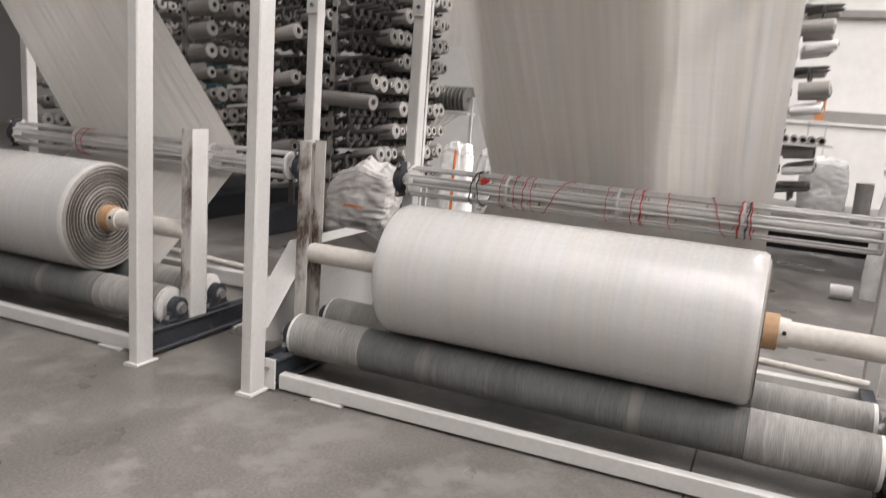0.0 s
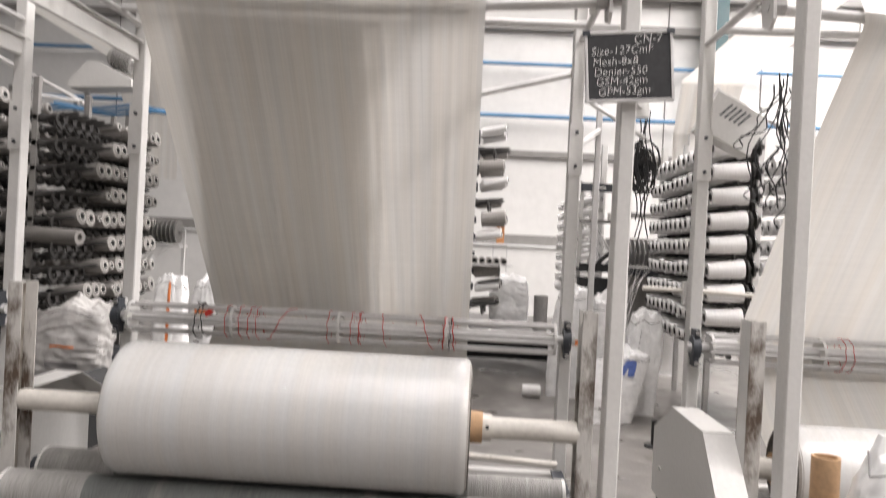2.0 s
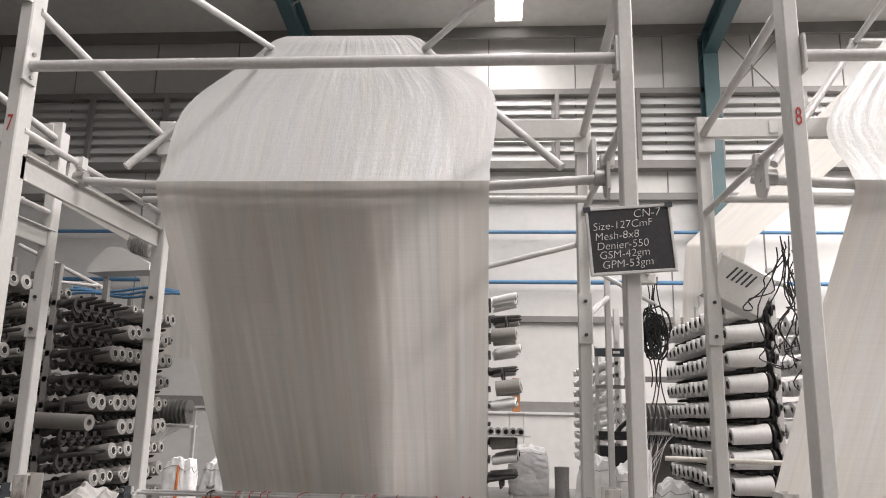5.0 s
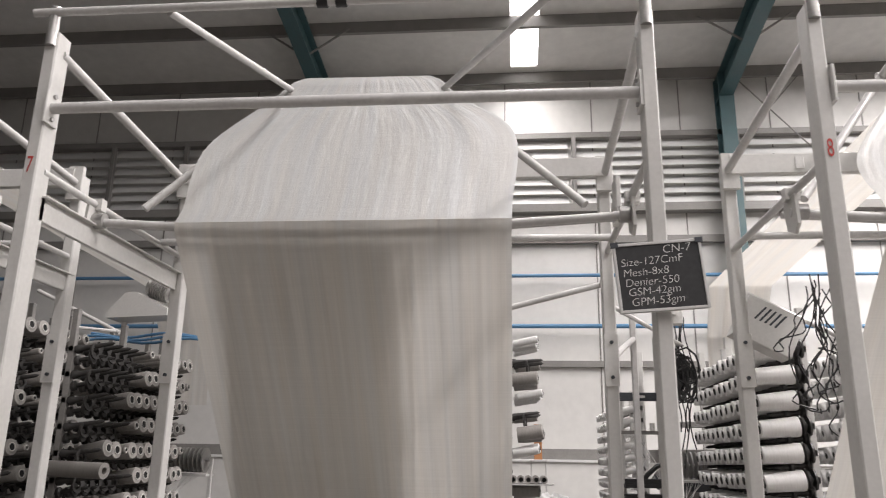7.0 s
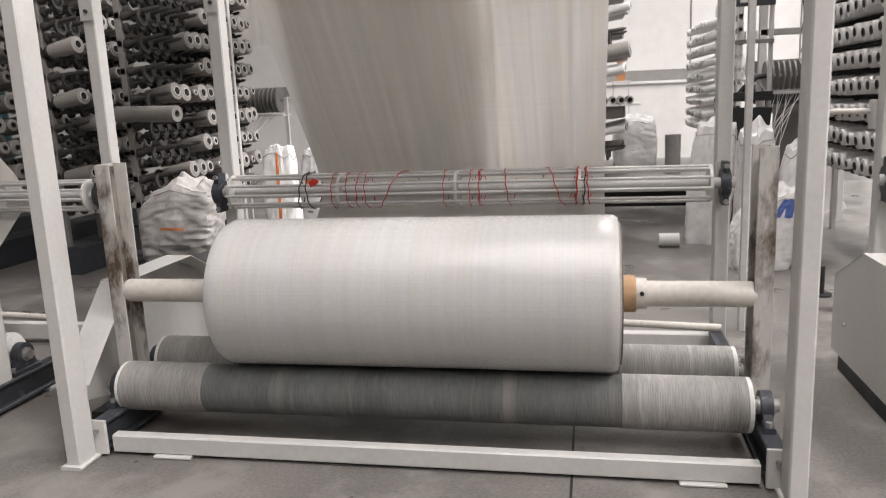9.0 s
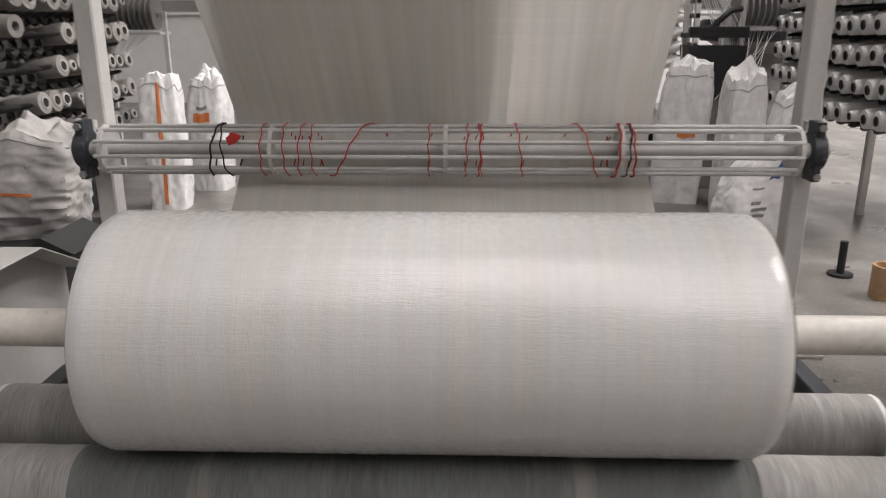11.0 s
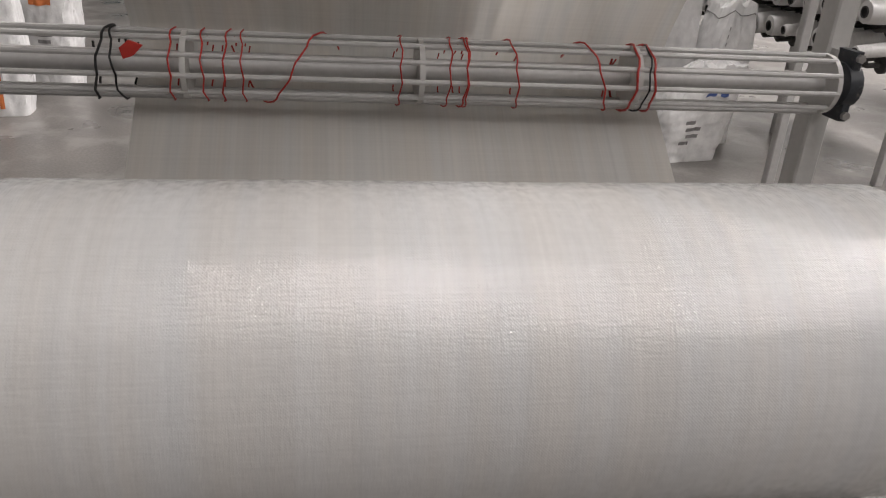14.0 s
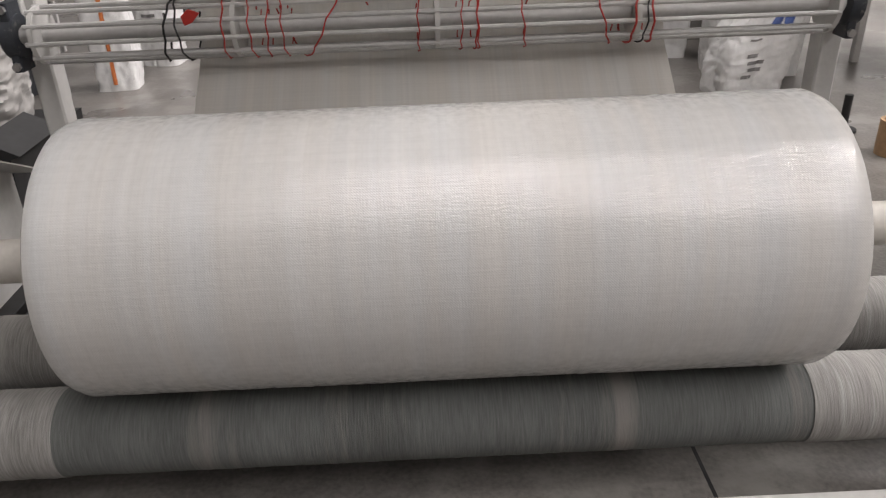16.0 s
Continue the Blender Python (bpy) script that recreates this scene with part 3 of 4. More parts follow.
def roll_geo(x0, x1, y, z, r, seg=128, n=80):
    """A wound cylinder with softly rounded edges; cloth metres for the weave."""
    g = Geo()

    def fn(u, v):
        e = min(u, 1 - u) * (x1 - x0)
        rr = r - 0.007 * max(0, 1 - e / 0.012) ** 2 + 0.0012 * wob(u * 5, 2.0, x0) + 0.0006 * wob(u * 40, 7.0, x0)
        return (x0 + (x1 - x0) * u, y + rr * math.cos(2 * math.pi * v), z + rr * math.sin(2 * math.pi * v))
    return g.grid(fn, n, seg, uv=lambda u, v: (u * (x1 - x0) + x0, 2 * math.pi * r * v))


def end_geo(x, s, y, z, r):
    prof, k = [(0, 0.04)], 0
    rr = 0.06
    while rr < r - 0.012:
        prof.append(((k % 2) * 0.009 + 0.004 * wob(rr * 60, x), rr))
        rr += 0.0085 + 0.003 * wob(rr * 90, 2.0)
        k += 1
    prof += [(0.0, r - 0.008), (-0.006, r - 0.004)]
    return Geo().lathe((x, y, z), (x + s, y, z), [(a, b) for a, b in prof], 64)


def fabric_roll(ox, x0, x1, r=0.245, y=0.365, z=0.497, dirty=False):
    ro = thing("fabric_roll", "large roll of white woven plastic fabric resting on drive drums", "fabric roll", "fabric rolls", (ox, 0, 0))
    part("wound_fabric", roll_geo(x0, x1, y, z, r), CLOTH, ro)
    for x, s in ((x0, -1), (x1, 1)):
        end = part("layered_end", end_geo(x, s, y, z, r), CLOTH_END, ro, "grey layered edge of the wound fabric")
        # dark rings paint the shaded gaps between layers on the roll end
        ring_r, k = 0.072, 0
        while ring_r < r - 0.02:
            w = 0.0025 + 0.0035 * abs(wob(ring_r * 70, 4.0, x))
            part("shaded_layer", Geo().lathe((x, y, z), (x + s, y, z), [(0.0, ring_r), (0.0105 + 0.004 * abs(wob(k * 1.7, 3.0)), ring_r), (0.0105 + 0.004 * abs(wob(k * 1.7, 3.0)), ring_r + w), (0.0, ring_r + w)], 56), EDGE_SHADE, end)
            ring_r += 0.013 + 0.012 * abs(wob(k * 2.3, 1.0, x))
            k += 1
    part("paper_core", Geo().lathe((x0 - 0.045, y, z), (x1 + 0.055, y, z), [(0, 0.045), (0, 0.058), (1, 0.058), (1, 0.045)], 32), CARD, ro, "brown paper core")
    sh = part("winding_shaft", Geo().lathe((0.05, y, z), (2.14, y, z), [(0, 0), (0, 0.036), (0.006, 0.040), (0.994, 0.040), (1, 0.036), (1, 0)], 28), SHAFT, ro, "worn white painted winding shaft")
    part("collar", Geo().lathe((x1 + 0.056, y, z), (x1 + 0.088, y, z), [(0, 0.04), (0, 0.050), (1, 0.048), (1, 0.04)], 28), SHAFT, sh)
    part("set_screw", Geo().rod((x1 + 0.072, y - 0.047, z + 0.012), (x1 + 0.072, y - 0.053, z + 0.012), 0.007, 8), BLACK, sh)
    return ro


CY, CZ, CR = 1.145, 0.744, 0.068


def spreader_cage(ox, ties):
    ca = thing("spreader_cage", "rotating cage of thin steel rods between bearings", "spreader roller", "spreader cages", (ox, 0, 0))
    n = 10
    for i in range(n):
        a = 2 * math.pi * (i + 0.25) / n
        yy, zz = CY + CR * math.cos(a), CZ + CR * math.sin(a)
        part("rod", Geo().rod((0.09, yy, zz), (2.12, yy, zz), 0.0062, 8), GALV, ca)
    for x in (0.10, 0.597, 1.102, 1.606, 2.11):
        part("ring", Geo().lathe((x, CY, CZ), (x + 0.012, CY, CZ), [(0, 0.022), (0, CR + 0.004), (1, CR + 0.004), (1, 0.022)], 24), PAINT, ca)
    part("axle", Geo().rod((0.0, CY, CZ), (2.21, CY, CZ), 0.022), GALV, ca)
    for x in (0.02, 2.155):
        hb = part("flange_bearing", Geo().rod((x, CY, CZ), (x + 0.035, CY, CZ), 0.055, 20).box((x + 0.006, CY - 0.035, CZ - 0.085), (x + 0.03, CY + 0.035, CZ + 0.085)), BLUE, ca, "blue-grey greasy flange bearing")
        part("mount", Geo().box((x, CY + 0.03, CZ - 0.08), (x + 0.035, 1.2, CZ + 0.08)), PAINT, hb)
        for dz in (-0.07, 0.07):
            part("bolt", Geo().rod((x + 0.018, CY - 0.035, CZ + dz), (x + 0.018, CY - 0.046, CZ + dz), 0.011, 6), STEEL, hb)
    for x, dx, w, m in ties:
        t = [(x - dx * (k / 26.0) + 0.003 * math.sin(k * 1.7), CY + (CR + 0.009) * math.cos(2 * math.pi * k / 26 + 0.4), CZ + (CR + 0.009) * math.sin(2 * math.pi * k / 26 + 0.4)) for k in range(27)]
        part("wire_tie", Geo().path(t, w, 5), m, ca, "red wire tie" if m == RED else "black wire tie")
    return ca


def cloth(name, left, right, material, nu=56, seed=0.0, wrinkle=0.004, pleat=0.0, thick=True, parent=None):
    """A sheet strung between two polylines, wrinkled a little."""
    left, right = [Vector(p) for p in left], [Vector(p) for p in right]
    mid = [(a + b) / 2 for a, b in zip(left, right)]
    run = [0.0]
    for a, b in zip(mid, mid[1:]):
        run.append(run[-1] + (b - a).length)
    width = (right[0] - left[0]).length

    def at(line, v):
        s = v * run[-1]
        for k in range(len(run) - 1):
            if s <= run[k + 1] + 1e-9:
                f = (s - run[k]) / (run[k + 1] - run[k])
                return line[k].lerp(line[k + 1], f)
        return line[-1]

    def fn(u, v):
        p = at(left, v).lerp(at(right, v), u)
        d = wrinkle * wob(u * 9 + seed, v * 1.7, seed) + wrinkle * 0.5 * wob(u * 40, v * 2.0 + seed, 4.0)
        d += wrinkle * 0.3 * wob(u * 16 + v * 5, v * 9 - u * 3, seed + 2)
        if pleat and u > 0.66:
            fold = (u * 17 + 0.5 * wob(u * 4, v * 0.9, seed)) % 1.0
            d += pleat * (0.3 + 0.7 * abs(wob(u * 7, 2.0, seed))) * min(1, (u - 0.66) * 5) * (1 - abs(2 * fold - 1)) ** 4
        return (p.x, p.y + d, p.z + d * 0.3)
    nv = max(10, int(run[-1] / 0.03))
    return Geo().grid(fn, nu, nv, uv=lambda u, v: (u * width, v * run[-1]))


def eased(line, n=7):
    """Rounds a polyline off, leaving its first three points as they are."""
    pts = [Vector(p) for p in line]
    out = pts[:2]
    for k in range(1, len(pts) - 1):
        a, b, c, d = pts[k - 1], pts[k], pts[k + 1], pts[min(k + 2, len(pts) - 1)]
        for i in range(1, n + 1):
            t = i / n
            out.append(0.5 * ((2 * b) + (c - a) * t + (2 * a - 5 * b + 4 * c - d) * t * t + (3 * b - a - 3 * c + d) * t ** 3))
    return out


def fabric_web(ox, top, bottom, low, face_top, label, fold=False, rear=True, shoulder=(-0.05, 0.715, 2.53)):
    """The travelling web: from the former, over the drape bar, down behind the cage and on to the roll."""
    wb = thing("fabric_web", label, "woven fabric", "hanging fabric webs", (ox, 0, 0))
    (a0, a1), (b0, b1), (c0, c1), (t0, t1) = top, bottom, low, face_top
    zb = 2.050
    hang_l = [(a0, 0.386, zb + 0.02), (a0 + 0.003, 0.388, zb - 0.02), (a0 + (b0 - a0) * 0.35, 0.685, 1.62), (a0 + (b0 - a0) * 0.75, 0.995, 1.14), (b0, 1.19, 0.84), (b0, CY + CR + 0.016, CZ), (b0, CY + 0.045, CZ - CR - 0.01)]
    hang_r = [(a1, 0.386, zb + 0.02), (a1 - 0.003, 0.388, zb - 0.02), (a1 + (b1 - a1) * 0.35, 0.685, 1.62), (a1 + (b1 - a1) * 0.75, 0.995, 1.14), (b1, 1.19, 0.84), (b1, CY + CR + 0.016, CZ), (b1, CY + 0.045, CZ - CR - 0.01)]
    part("hanging_sheet", cloth("hanging_sheet", hang_l, hang_r, SHEET, 170, 1.0 + ox, 0.006, 0.007), SHEET, wb)
    # inner fold, a second layer close behind
    il = [(a0 + 0.23, 0.47, zb), (b0 + 0.05, 1.24, 0.87)]
    ir = [(a0 + 0.95, 0.47, zb), (b0 + 0.81, 1.24, 0.87)]
    if fold:
        part("inner_fold", cloth("inner_fold", il, ir, SHEET, 40, 5.0 + ox, 0.004), SHEET, wb)
    low_l = [(b0, CY + 0.045, CZ - CR - 0.012), (b0 - 0.003, 0.95, 0.47), (c0, 0.625, 0.20)]
    low_r = [(b1, CY + 0.045, CZ - CR - 0.012), (b1 + 0.004, 0.95, 0.47), (c1, 0.625, 0.20)]
    part("lower_sheet", cloth("lower_sheet", low_l, low_r, SHEET, 70, 2.0 + ox, 0.004), SHEET, wb)
    face_l = [(a0, 0.386, zb + 0.02), (a0 + 0.005, 0.43, zb + 0.08), (a0 + shoulder[0], shoulder[1], shoulder[2]), (t0 - 0.06, 0.855, 2.83), (t0 + 0.03, 0.885, 2.935), (t0 + 0.09, 0.90, 2.965)]
    face_r = [(a1, 0.386, zb + 0.02), (a1, 0.43, zb + 0.08), (a1 + 0.012, 0.735, 2.585), (t1 + 0.06, 0.855, 2.82), (t1 - 0.03, 0.885, 2.925), (t1 - 0.09, 0.90, 2.96)]
    part("former_face", cloth("former_face", eased(face_l), eased(face_r), CLOTH, 120, 3.0 + ox, 0.004), FACE, wb)
    if rear:
        rl = [(t0 + 0.10, 0.93, 2.955), (t0 + 0.12, 2.6, 2.93), (t0 + 0.08, 5.0, 2.85), (t0 + 0.1, 5.3, 2.4), (t0 + 0.1, 5.35, 1.7)]
        rr = [(t1 - 0.10, 0.93, 2.955), (t1 - 0.08, 2.6, 2.93), (t1 + 0.02, 5.0, 2.85), (t1, 5.3, 2.4), (t1, 5.35, 1.7)]
        part("rear_sheet", cloth("rear_sheet", rl, rr, SHEET, 30, 4.0 + ox, 0.01), SHEET, wb)
    return wb


FACE = weave("draped_woven_fabric", (0.54, 0.54, 0.535), 0.15, rough=0.38, streak=0.05, bump=0.42, wrinkle=6.5, coat=0.55)
PITCH = 2.725
TIES = [(0.465, 0.07, 0.0028, BLACK), (0.45, -0.04, 0.0024, BLACK), (0.582, 0.01, 0.002, RED), (0.638, -0.012, 0.002, RED), (0.70, 0.03, 0.002, RED), (0.72, -0.01, 0.0018, RED), (0.93, 0.24, 0.0022, RED), (1.063, 0.006, 0.0018, RED), (1.174, 0.012, 0.0018, RED), (1.20, -0.02, 0.0018, RED), (1.216, 0.02, 0.002, RED), (1.30, -0.05, 0.002, RED), (1.46, -0.14, 0.0022, RED), (1.61, 0.02, 0.003, RED), (1.632, -0.03, 0.0028, RED), (1.640, 0.02, 0.0022, BLACK)]
winding_frame(-PITCH, "6")
winding_frame(0.0, "7")
winding_frame(PITCH, "8")
fabric_roll(-PITCH, 0.39, 1.66, 0.25)
fabric_roll(0.0, 0.464, 1.734)
fabric_roll(PITCH, 0.17, 1.62, 0.165, 0.405, 0.40)
spreader_cage(-PITCH, TIES[3:5])
cage = spreader_cage(0.0, TIES)
part("red_tag", Geo().prism([(0.492, 0.768), (0.512, 0.775), (0.532, 0.796), (0.505, 0.806), (0.486, 0.79)], 1, CY - CR - 0.020, CY - CR - 0.012), RED, cage, "small red plastic tag on a tie")
spreader_cage(PITCH, TIES[4:6])
fabric_web(-PITCH, (0.45, 1.40), (0.45, 1.70), (0.45, 1.68), (0.644, 1.3), "white woven fabric web hanging from a drape bar")
fabric_web(0.0, (0.396, 1.726), (0.48, 1.712), (0.47, 1.725), (0.644, 1.429), "white woven fabric web hanging with soft pleats from a drape bar", True)
fabric_web(PITCH, (0.363, 1.70), (0.255, 1.70), (0.30, 1.7), (0.80, 1.45), "white woven fabric web hanging in slanting folds", shoulder=(0.03, 0.63, 2.40))

# ---- chalkboard on the front post ----
cb = thing("chalkboard", "small black chalkboard with white handwriting tied to a post", "chalkboard", at=(2.184, -0.018, 1.744))
cb.rotation_euler = (radians(-2), radians(-4), 0)
part("slate", Geo().box((-0.13, -0.004, -0.105), (0.13, 0.006, 0.105)), SLATE, cb)
for lo, hi in (((-0.137, -0.007, -0.112), (-0.128, 0.008, 0.112)), ((0.128, -0.007, -0.112), (0.137, 0.008, 0.112)), ((-0.128, -0.007, 0.103), (0.128, 0.008, 0.112)), ((-0.128, -0.007, -0.112), (0.128, 0.008, -0.103))):
    part("board_frame", Geo().box(lo, hi, 0.001), GALV, cb)
for words, x, z, s in (("CN-7", 0.015, 0.072, 0.036), ("Size-127CmF", -0.118, 0.036, 0.034), ("Mesh-8x8", -0.115, 0.002, 0.034), ("Denier-550", -0.112, -0.030, 0.034), ("GSM-42gm", -0.106, -0.060, 0.034), ("GPM-53gm", -0.100, -0.092, 0.034)):
    tx = part("chalk_line", text_mesh(words, s * 1.06, CHALK, 0.0004, 0.15), CHALK, cb, "white chalk writing " + words)
    tx.location, tx.rotation_euler = (x, -0.0052, z), (radians(90), radians(-2), 0)
for sx in (-1, 1):
    part("corner_clip", Geo().box((sx * 0.131 - 0.012, -0.009, 0.098), (sx * 0.131 + 0.012, -0.006, 0.116)), DARK, cb)


# ---- creels with bobbins ----
def spindle_foot(r):
    """Dark flange, neck and inner flange on which a bobbin sits."""
    return Geo().lathe((-0.05, 0, 0), (0.0, 0, 0), [(0, 0.012), (0, r), (0.25, r + 0.003), (0.3, 0.02), (0.6, 0.02), (0.65, r * 0.9), (0.9, r * 0.87), (1, 0.014)], 14)


def bobbin_parts(r, ln, hole, narrow):
    """Yarn body, card tube, black disc as bore shade, and foot; narrow is the outer end's share of the radius."""
    wide, slim = (1.0, narrow) if narrow < 1 else (1 / narrow, 1.0)
    lip = min(hole, r * slim * 0.72)
    yarn = Geo().lathe((0, 0, 0), (ln, 0, 0), [(0.04, 0.02), (0.05, r * wide * 0.96), (0.10, r * wide), (0.88, r * slim), (0.945, r * slim * 0.95), (0.955, lip)], 18)
    tube = Geo().lathe((ln * 0.8, 0, 0), (ln * 0.975, 0, 0), [(0, lip), (1, lip), (1, lip - 0.005), (0, lip - 0.005)], 14)
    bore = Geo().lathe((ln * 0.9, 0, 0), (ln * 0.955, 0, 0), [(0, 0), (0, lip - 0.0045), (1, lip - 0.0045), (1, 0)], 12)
    return yarn, tube, bore


BOB = {}
for kind_, r, ln in (("full", 0.062, 0.25), ("half", 0.047, 0.25), ("thin", 0.034, 0.25), ("bare", 0.026, 0.26)):
    for tone, ym in (("white", YARN), ("grey", YARN_SHADE_GREY)):
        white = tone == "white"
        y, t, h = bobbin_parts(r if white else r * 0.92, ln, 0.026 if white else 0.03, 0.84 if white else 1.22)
        BOB[kind_, tone] = (y.mesh("yarn", ym), t.mesh("bobbin_tube", TUBE if white else PALE_TUBE), h.mesh("tube_bore", BORE_SHADE), spindle_foot(0.062 if white else 0.045).mesh("spindle_foot", TUBE))
PEG = Geo().lathe((0, 0, 0), (0.21, 0, 0), [(0, 0.012), (0, 0.034), (0.12, 0.034), (0.16, 0.016), (0.5, 0.014), (0.52, 0.042), (0.6, 0.042), (0.62, 0.014), (0.9, 0.012), (1, 0.004), (1, 0)], 10).mesh("peg", TUBE)
SPIKE = Geo().lathe((-0.03, 0, 0), (0.25, 0, 0), [(0, 0.014), (0, 0.03), (0.1, 0.03), (0.14, 0.021), (0.3, 0.019), (0.92, 0.013), (1, 0.003), (1, 0)], 10).lathe((0.10, 0, -0.035), (0.112, 0, -0.035), [(0, 0.030), (0, 0.052), (1, 0.052), (1, 0.030), (0, 0.030)], 18).mesh("bare_spindle", TUBE)
rng = random.Random(11)


def bobbin(at, turn, kind_, tone, droop=0.0):
    # the grey tone is white yarn with shade in its colour
    label = {"full": "full", "half": "half-used", "thin": "nearly empty", "bare": "empty dark"}[kind_] + (" white" if tone == "white" else " grey") + " yarn bobbin on a creel peg"
    ob = tagged(new("yarn_bobbin", BOB[kind_, tone][0]), label, "bobbin", "bobbins on the creels")
    ob.matrix_world = pose(*at, 0, droop, turn)
    for nm, me in zip(("bobbin_tube", "tube_bore", "spindle_foot"), BOB[kind_, tone][1:]):
        new(nm, me).parent = ob
    return ob


def creel(x, y0, y1, z0, levels, dz, tone, sides, step=0.135, mix=(0.4, 0.75, 0.9), rake=0.0, jitter=3.0, droop=-6.0, rest=None, gaps=()):
    """A rack that runs back along y, with bobbins on pegs to one or both sides."""
    cr = thing("bobbin_creel", "grey steel creel rack holding rows of yarn bobbins", "creel", "bobbin creels", (x, y0, 0))
    n = int((y1 - y0) / step)
    for y in (0.0, (y1 - y0) / 2, y1 - y0):
        part("upright", Geo().box((-0.02, y - 0.02, 0), (0.02, y + 0.02, z0 + levels * dz + 0.1)), PURLIN if tone == "grey" else GALV, cr)
    # added dark block in place of the shaded open floor below the creel
    if tone == "grey":
        part("shade_box", Geo().box((-0.14, -0.03, 0.0), (0.10, y1 - y0 + 0.03, 0.2), 0.01), DARK, cr, "dark block standing in for shade under the creel")
    for k in range(levels):
        z = z0 + k * dz
        part("peg_rail", Geo().box((-0.015, -0.02, z - 0.018), (0.015, y1 - y0 + 0.02, z + 0.018)), PURLIN, cr)
        for i in range(n + 1):
            yy = y0 + i * step
            for s in sides:
                q = rng.random()
                kd = "full" if q < mix[0] else "half" if q < mix[1] else "thin" if q < mix[2] else "bare"
                m = pose(x + s * 0.06, yy, z, 0, droop + rng.uniform(-2, 2), (0 if s > 0 else 180) + s * rake + rng.uniform(-jitter, jitter))
                if rest is None:
                    pg = new("peg", PEG)
                    pg.parent = cr
                    pg.matrix_local = pose(s * 0.015, i * step + 0.03, z - dz * 0.45, 0, droop * 1.2, 0 if s > 0 else 180)
                    if gaps and i < gaps[k % len(gaps)]:
                        bare = new("bare_spindle", SPIKE)
                        bare.parent = cr
                        bare.matrix_local = pose(s * 0.06, i * step, z, 0, droop + rng.uniform(-2, 2), s * rake)
                        continue
                    bobbin((x + s * 0.06, yy, z), (0 if s > 0 else 180) + s * rake + rng.uniform(-jitter, jitter), kd, tone, droop + rng.uniform(-2, 2))
                else:
                    rest.append((m, kd))
    return cr


MIX = (0.35, 0.65, 0.85)
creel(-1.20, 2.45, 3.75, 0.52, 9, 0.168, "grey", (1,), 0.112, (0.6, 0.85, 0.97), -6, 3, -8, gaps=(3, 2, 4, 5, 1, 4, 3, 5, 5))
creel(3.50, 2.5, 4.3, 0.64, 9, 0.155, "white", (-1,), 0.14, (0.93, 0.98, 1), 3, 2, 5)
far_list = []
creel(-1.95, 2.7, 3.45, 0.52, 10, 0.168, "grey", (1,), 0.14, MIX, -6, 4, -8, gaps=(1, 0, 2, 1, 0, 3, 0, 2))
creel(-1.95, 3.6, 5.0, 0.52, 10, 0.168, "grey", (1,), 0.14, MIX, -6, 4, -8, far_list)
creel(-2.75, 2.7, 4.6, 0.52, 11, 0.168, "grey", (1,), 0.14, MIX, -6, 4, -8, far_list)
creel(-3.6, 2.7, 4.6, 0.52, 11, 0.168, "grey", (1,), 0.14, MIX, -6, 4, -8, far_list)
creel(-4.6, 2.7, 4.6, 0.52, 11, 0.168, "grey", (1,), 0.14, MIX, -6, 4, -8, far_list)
far_white = []
mixed = thing("bobbin_creel", "grey steel creel with uneven rows of bobbins by the loom", "creel", "bobbin creels", (1.66, 4.6, 0))
for y in (0.0, 0.7):
    part("upright", Geo().box((-0.02, y - 0.02, 0), (0.02, y + 0.02, 2.55)), GALV, mixed)
for k in range(11):
    # dark spindles, then a pale bobbin or two; an open shelf takes one row's place
    z = 0.62 + 0.16 * k
    part("peg_rail", Geo().box((0.021, -0.02, z - 0.018), (0.045, 0.72, z + 0.018)), DARK, mixed)
    for i in range(5 if k != 3 else 0):
        m = pose(1.71 + rng.uniform(-0.03, 0.02) + 0.03 * (k % 2), 4.6 + 0.16 * i, z, 0, -5 - 5 * (k % 3 == 1) + rng.uniform(-3, 3), -8)
        if k % 3 == 0 and i < 3:
            bare = new("bare_spindle", SPIKE)
            bare.parent = mixed
            bare.matrix_local = mixed.matrix_basis.inverted() @ m
        elif k % 3 == 1:
            far_white.append((m, "half" if i % 2 else "thin"))
        else:
            far_list.append((m, ("half", "thin", "full")[(k + i) % 3]))
row = thing("tube_row", "row of open grey card tubes lying on a shelf", "tubes", "", (1.70, 4.45, 1.04))
part("shelf", Geo().box((-0.05, -0.02, -0.045), (0.36, 0.5, -0.032)), GALV, row)
part("shelf_post", Geo().box((-0.05, 0.2, -1.04), (-0.02, 0.23, -0.045)), GALV, row)
for k in range(5):
    part("card_tube", Geo().lathe((0.01 + 0.066 * k, 0.0, 0), (0.01 + 0.066 * k, 0.3, 0.004), [(0, 0.02), (0, 0.031), (1, 0.031), (1, 0.02), (0, 0.02)], 16), YARN_SHADE_GREY, row)
    # black disc stands for the shade inside the tube
    part("tube_bore", Geo().rod((0.01 + 0.066 * k, 0.03, 0), (0.01 + 0.066 * k, 0.05, 0), 0.0205, 12), BORE_SHADE, row)
tiny = []
creel(2.90, 5.0, 6.2, 0.82, 9, 0.108, "white", (-1,), 0.16, (0, 0, 1), 0, 6, 12, tiny)
creel(4.25, 2.6, 3.9, 0.64, 9, 0.160, "white", (-1,), 0.15, (0.93, 0.98, 1), 4, 3, 5, far_white)
creel(5.6, 3.2, 4.6, 0.66, 9, 0.166, "white", (-1,), 0.15, (0.93, 0.98, 1), 4, 3, 5, far_white)


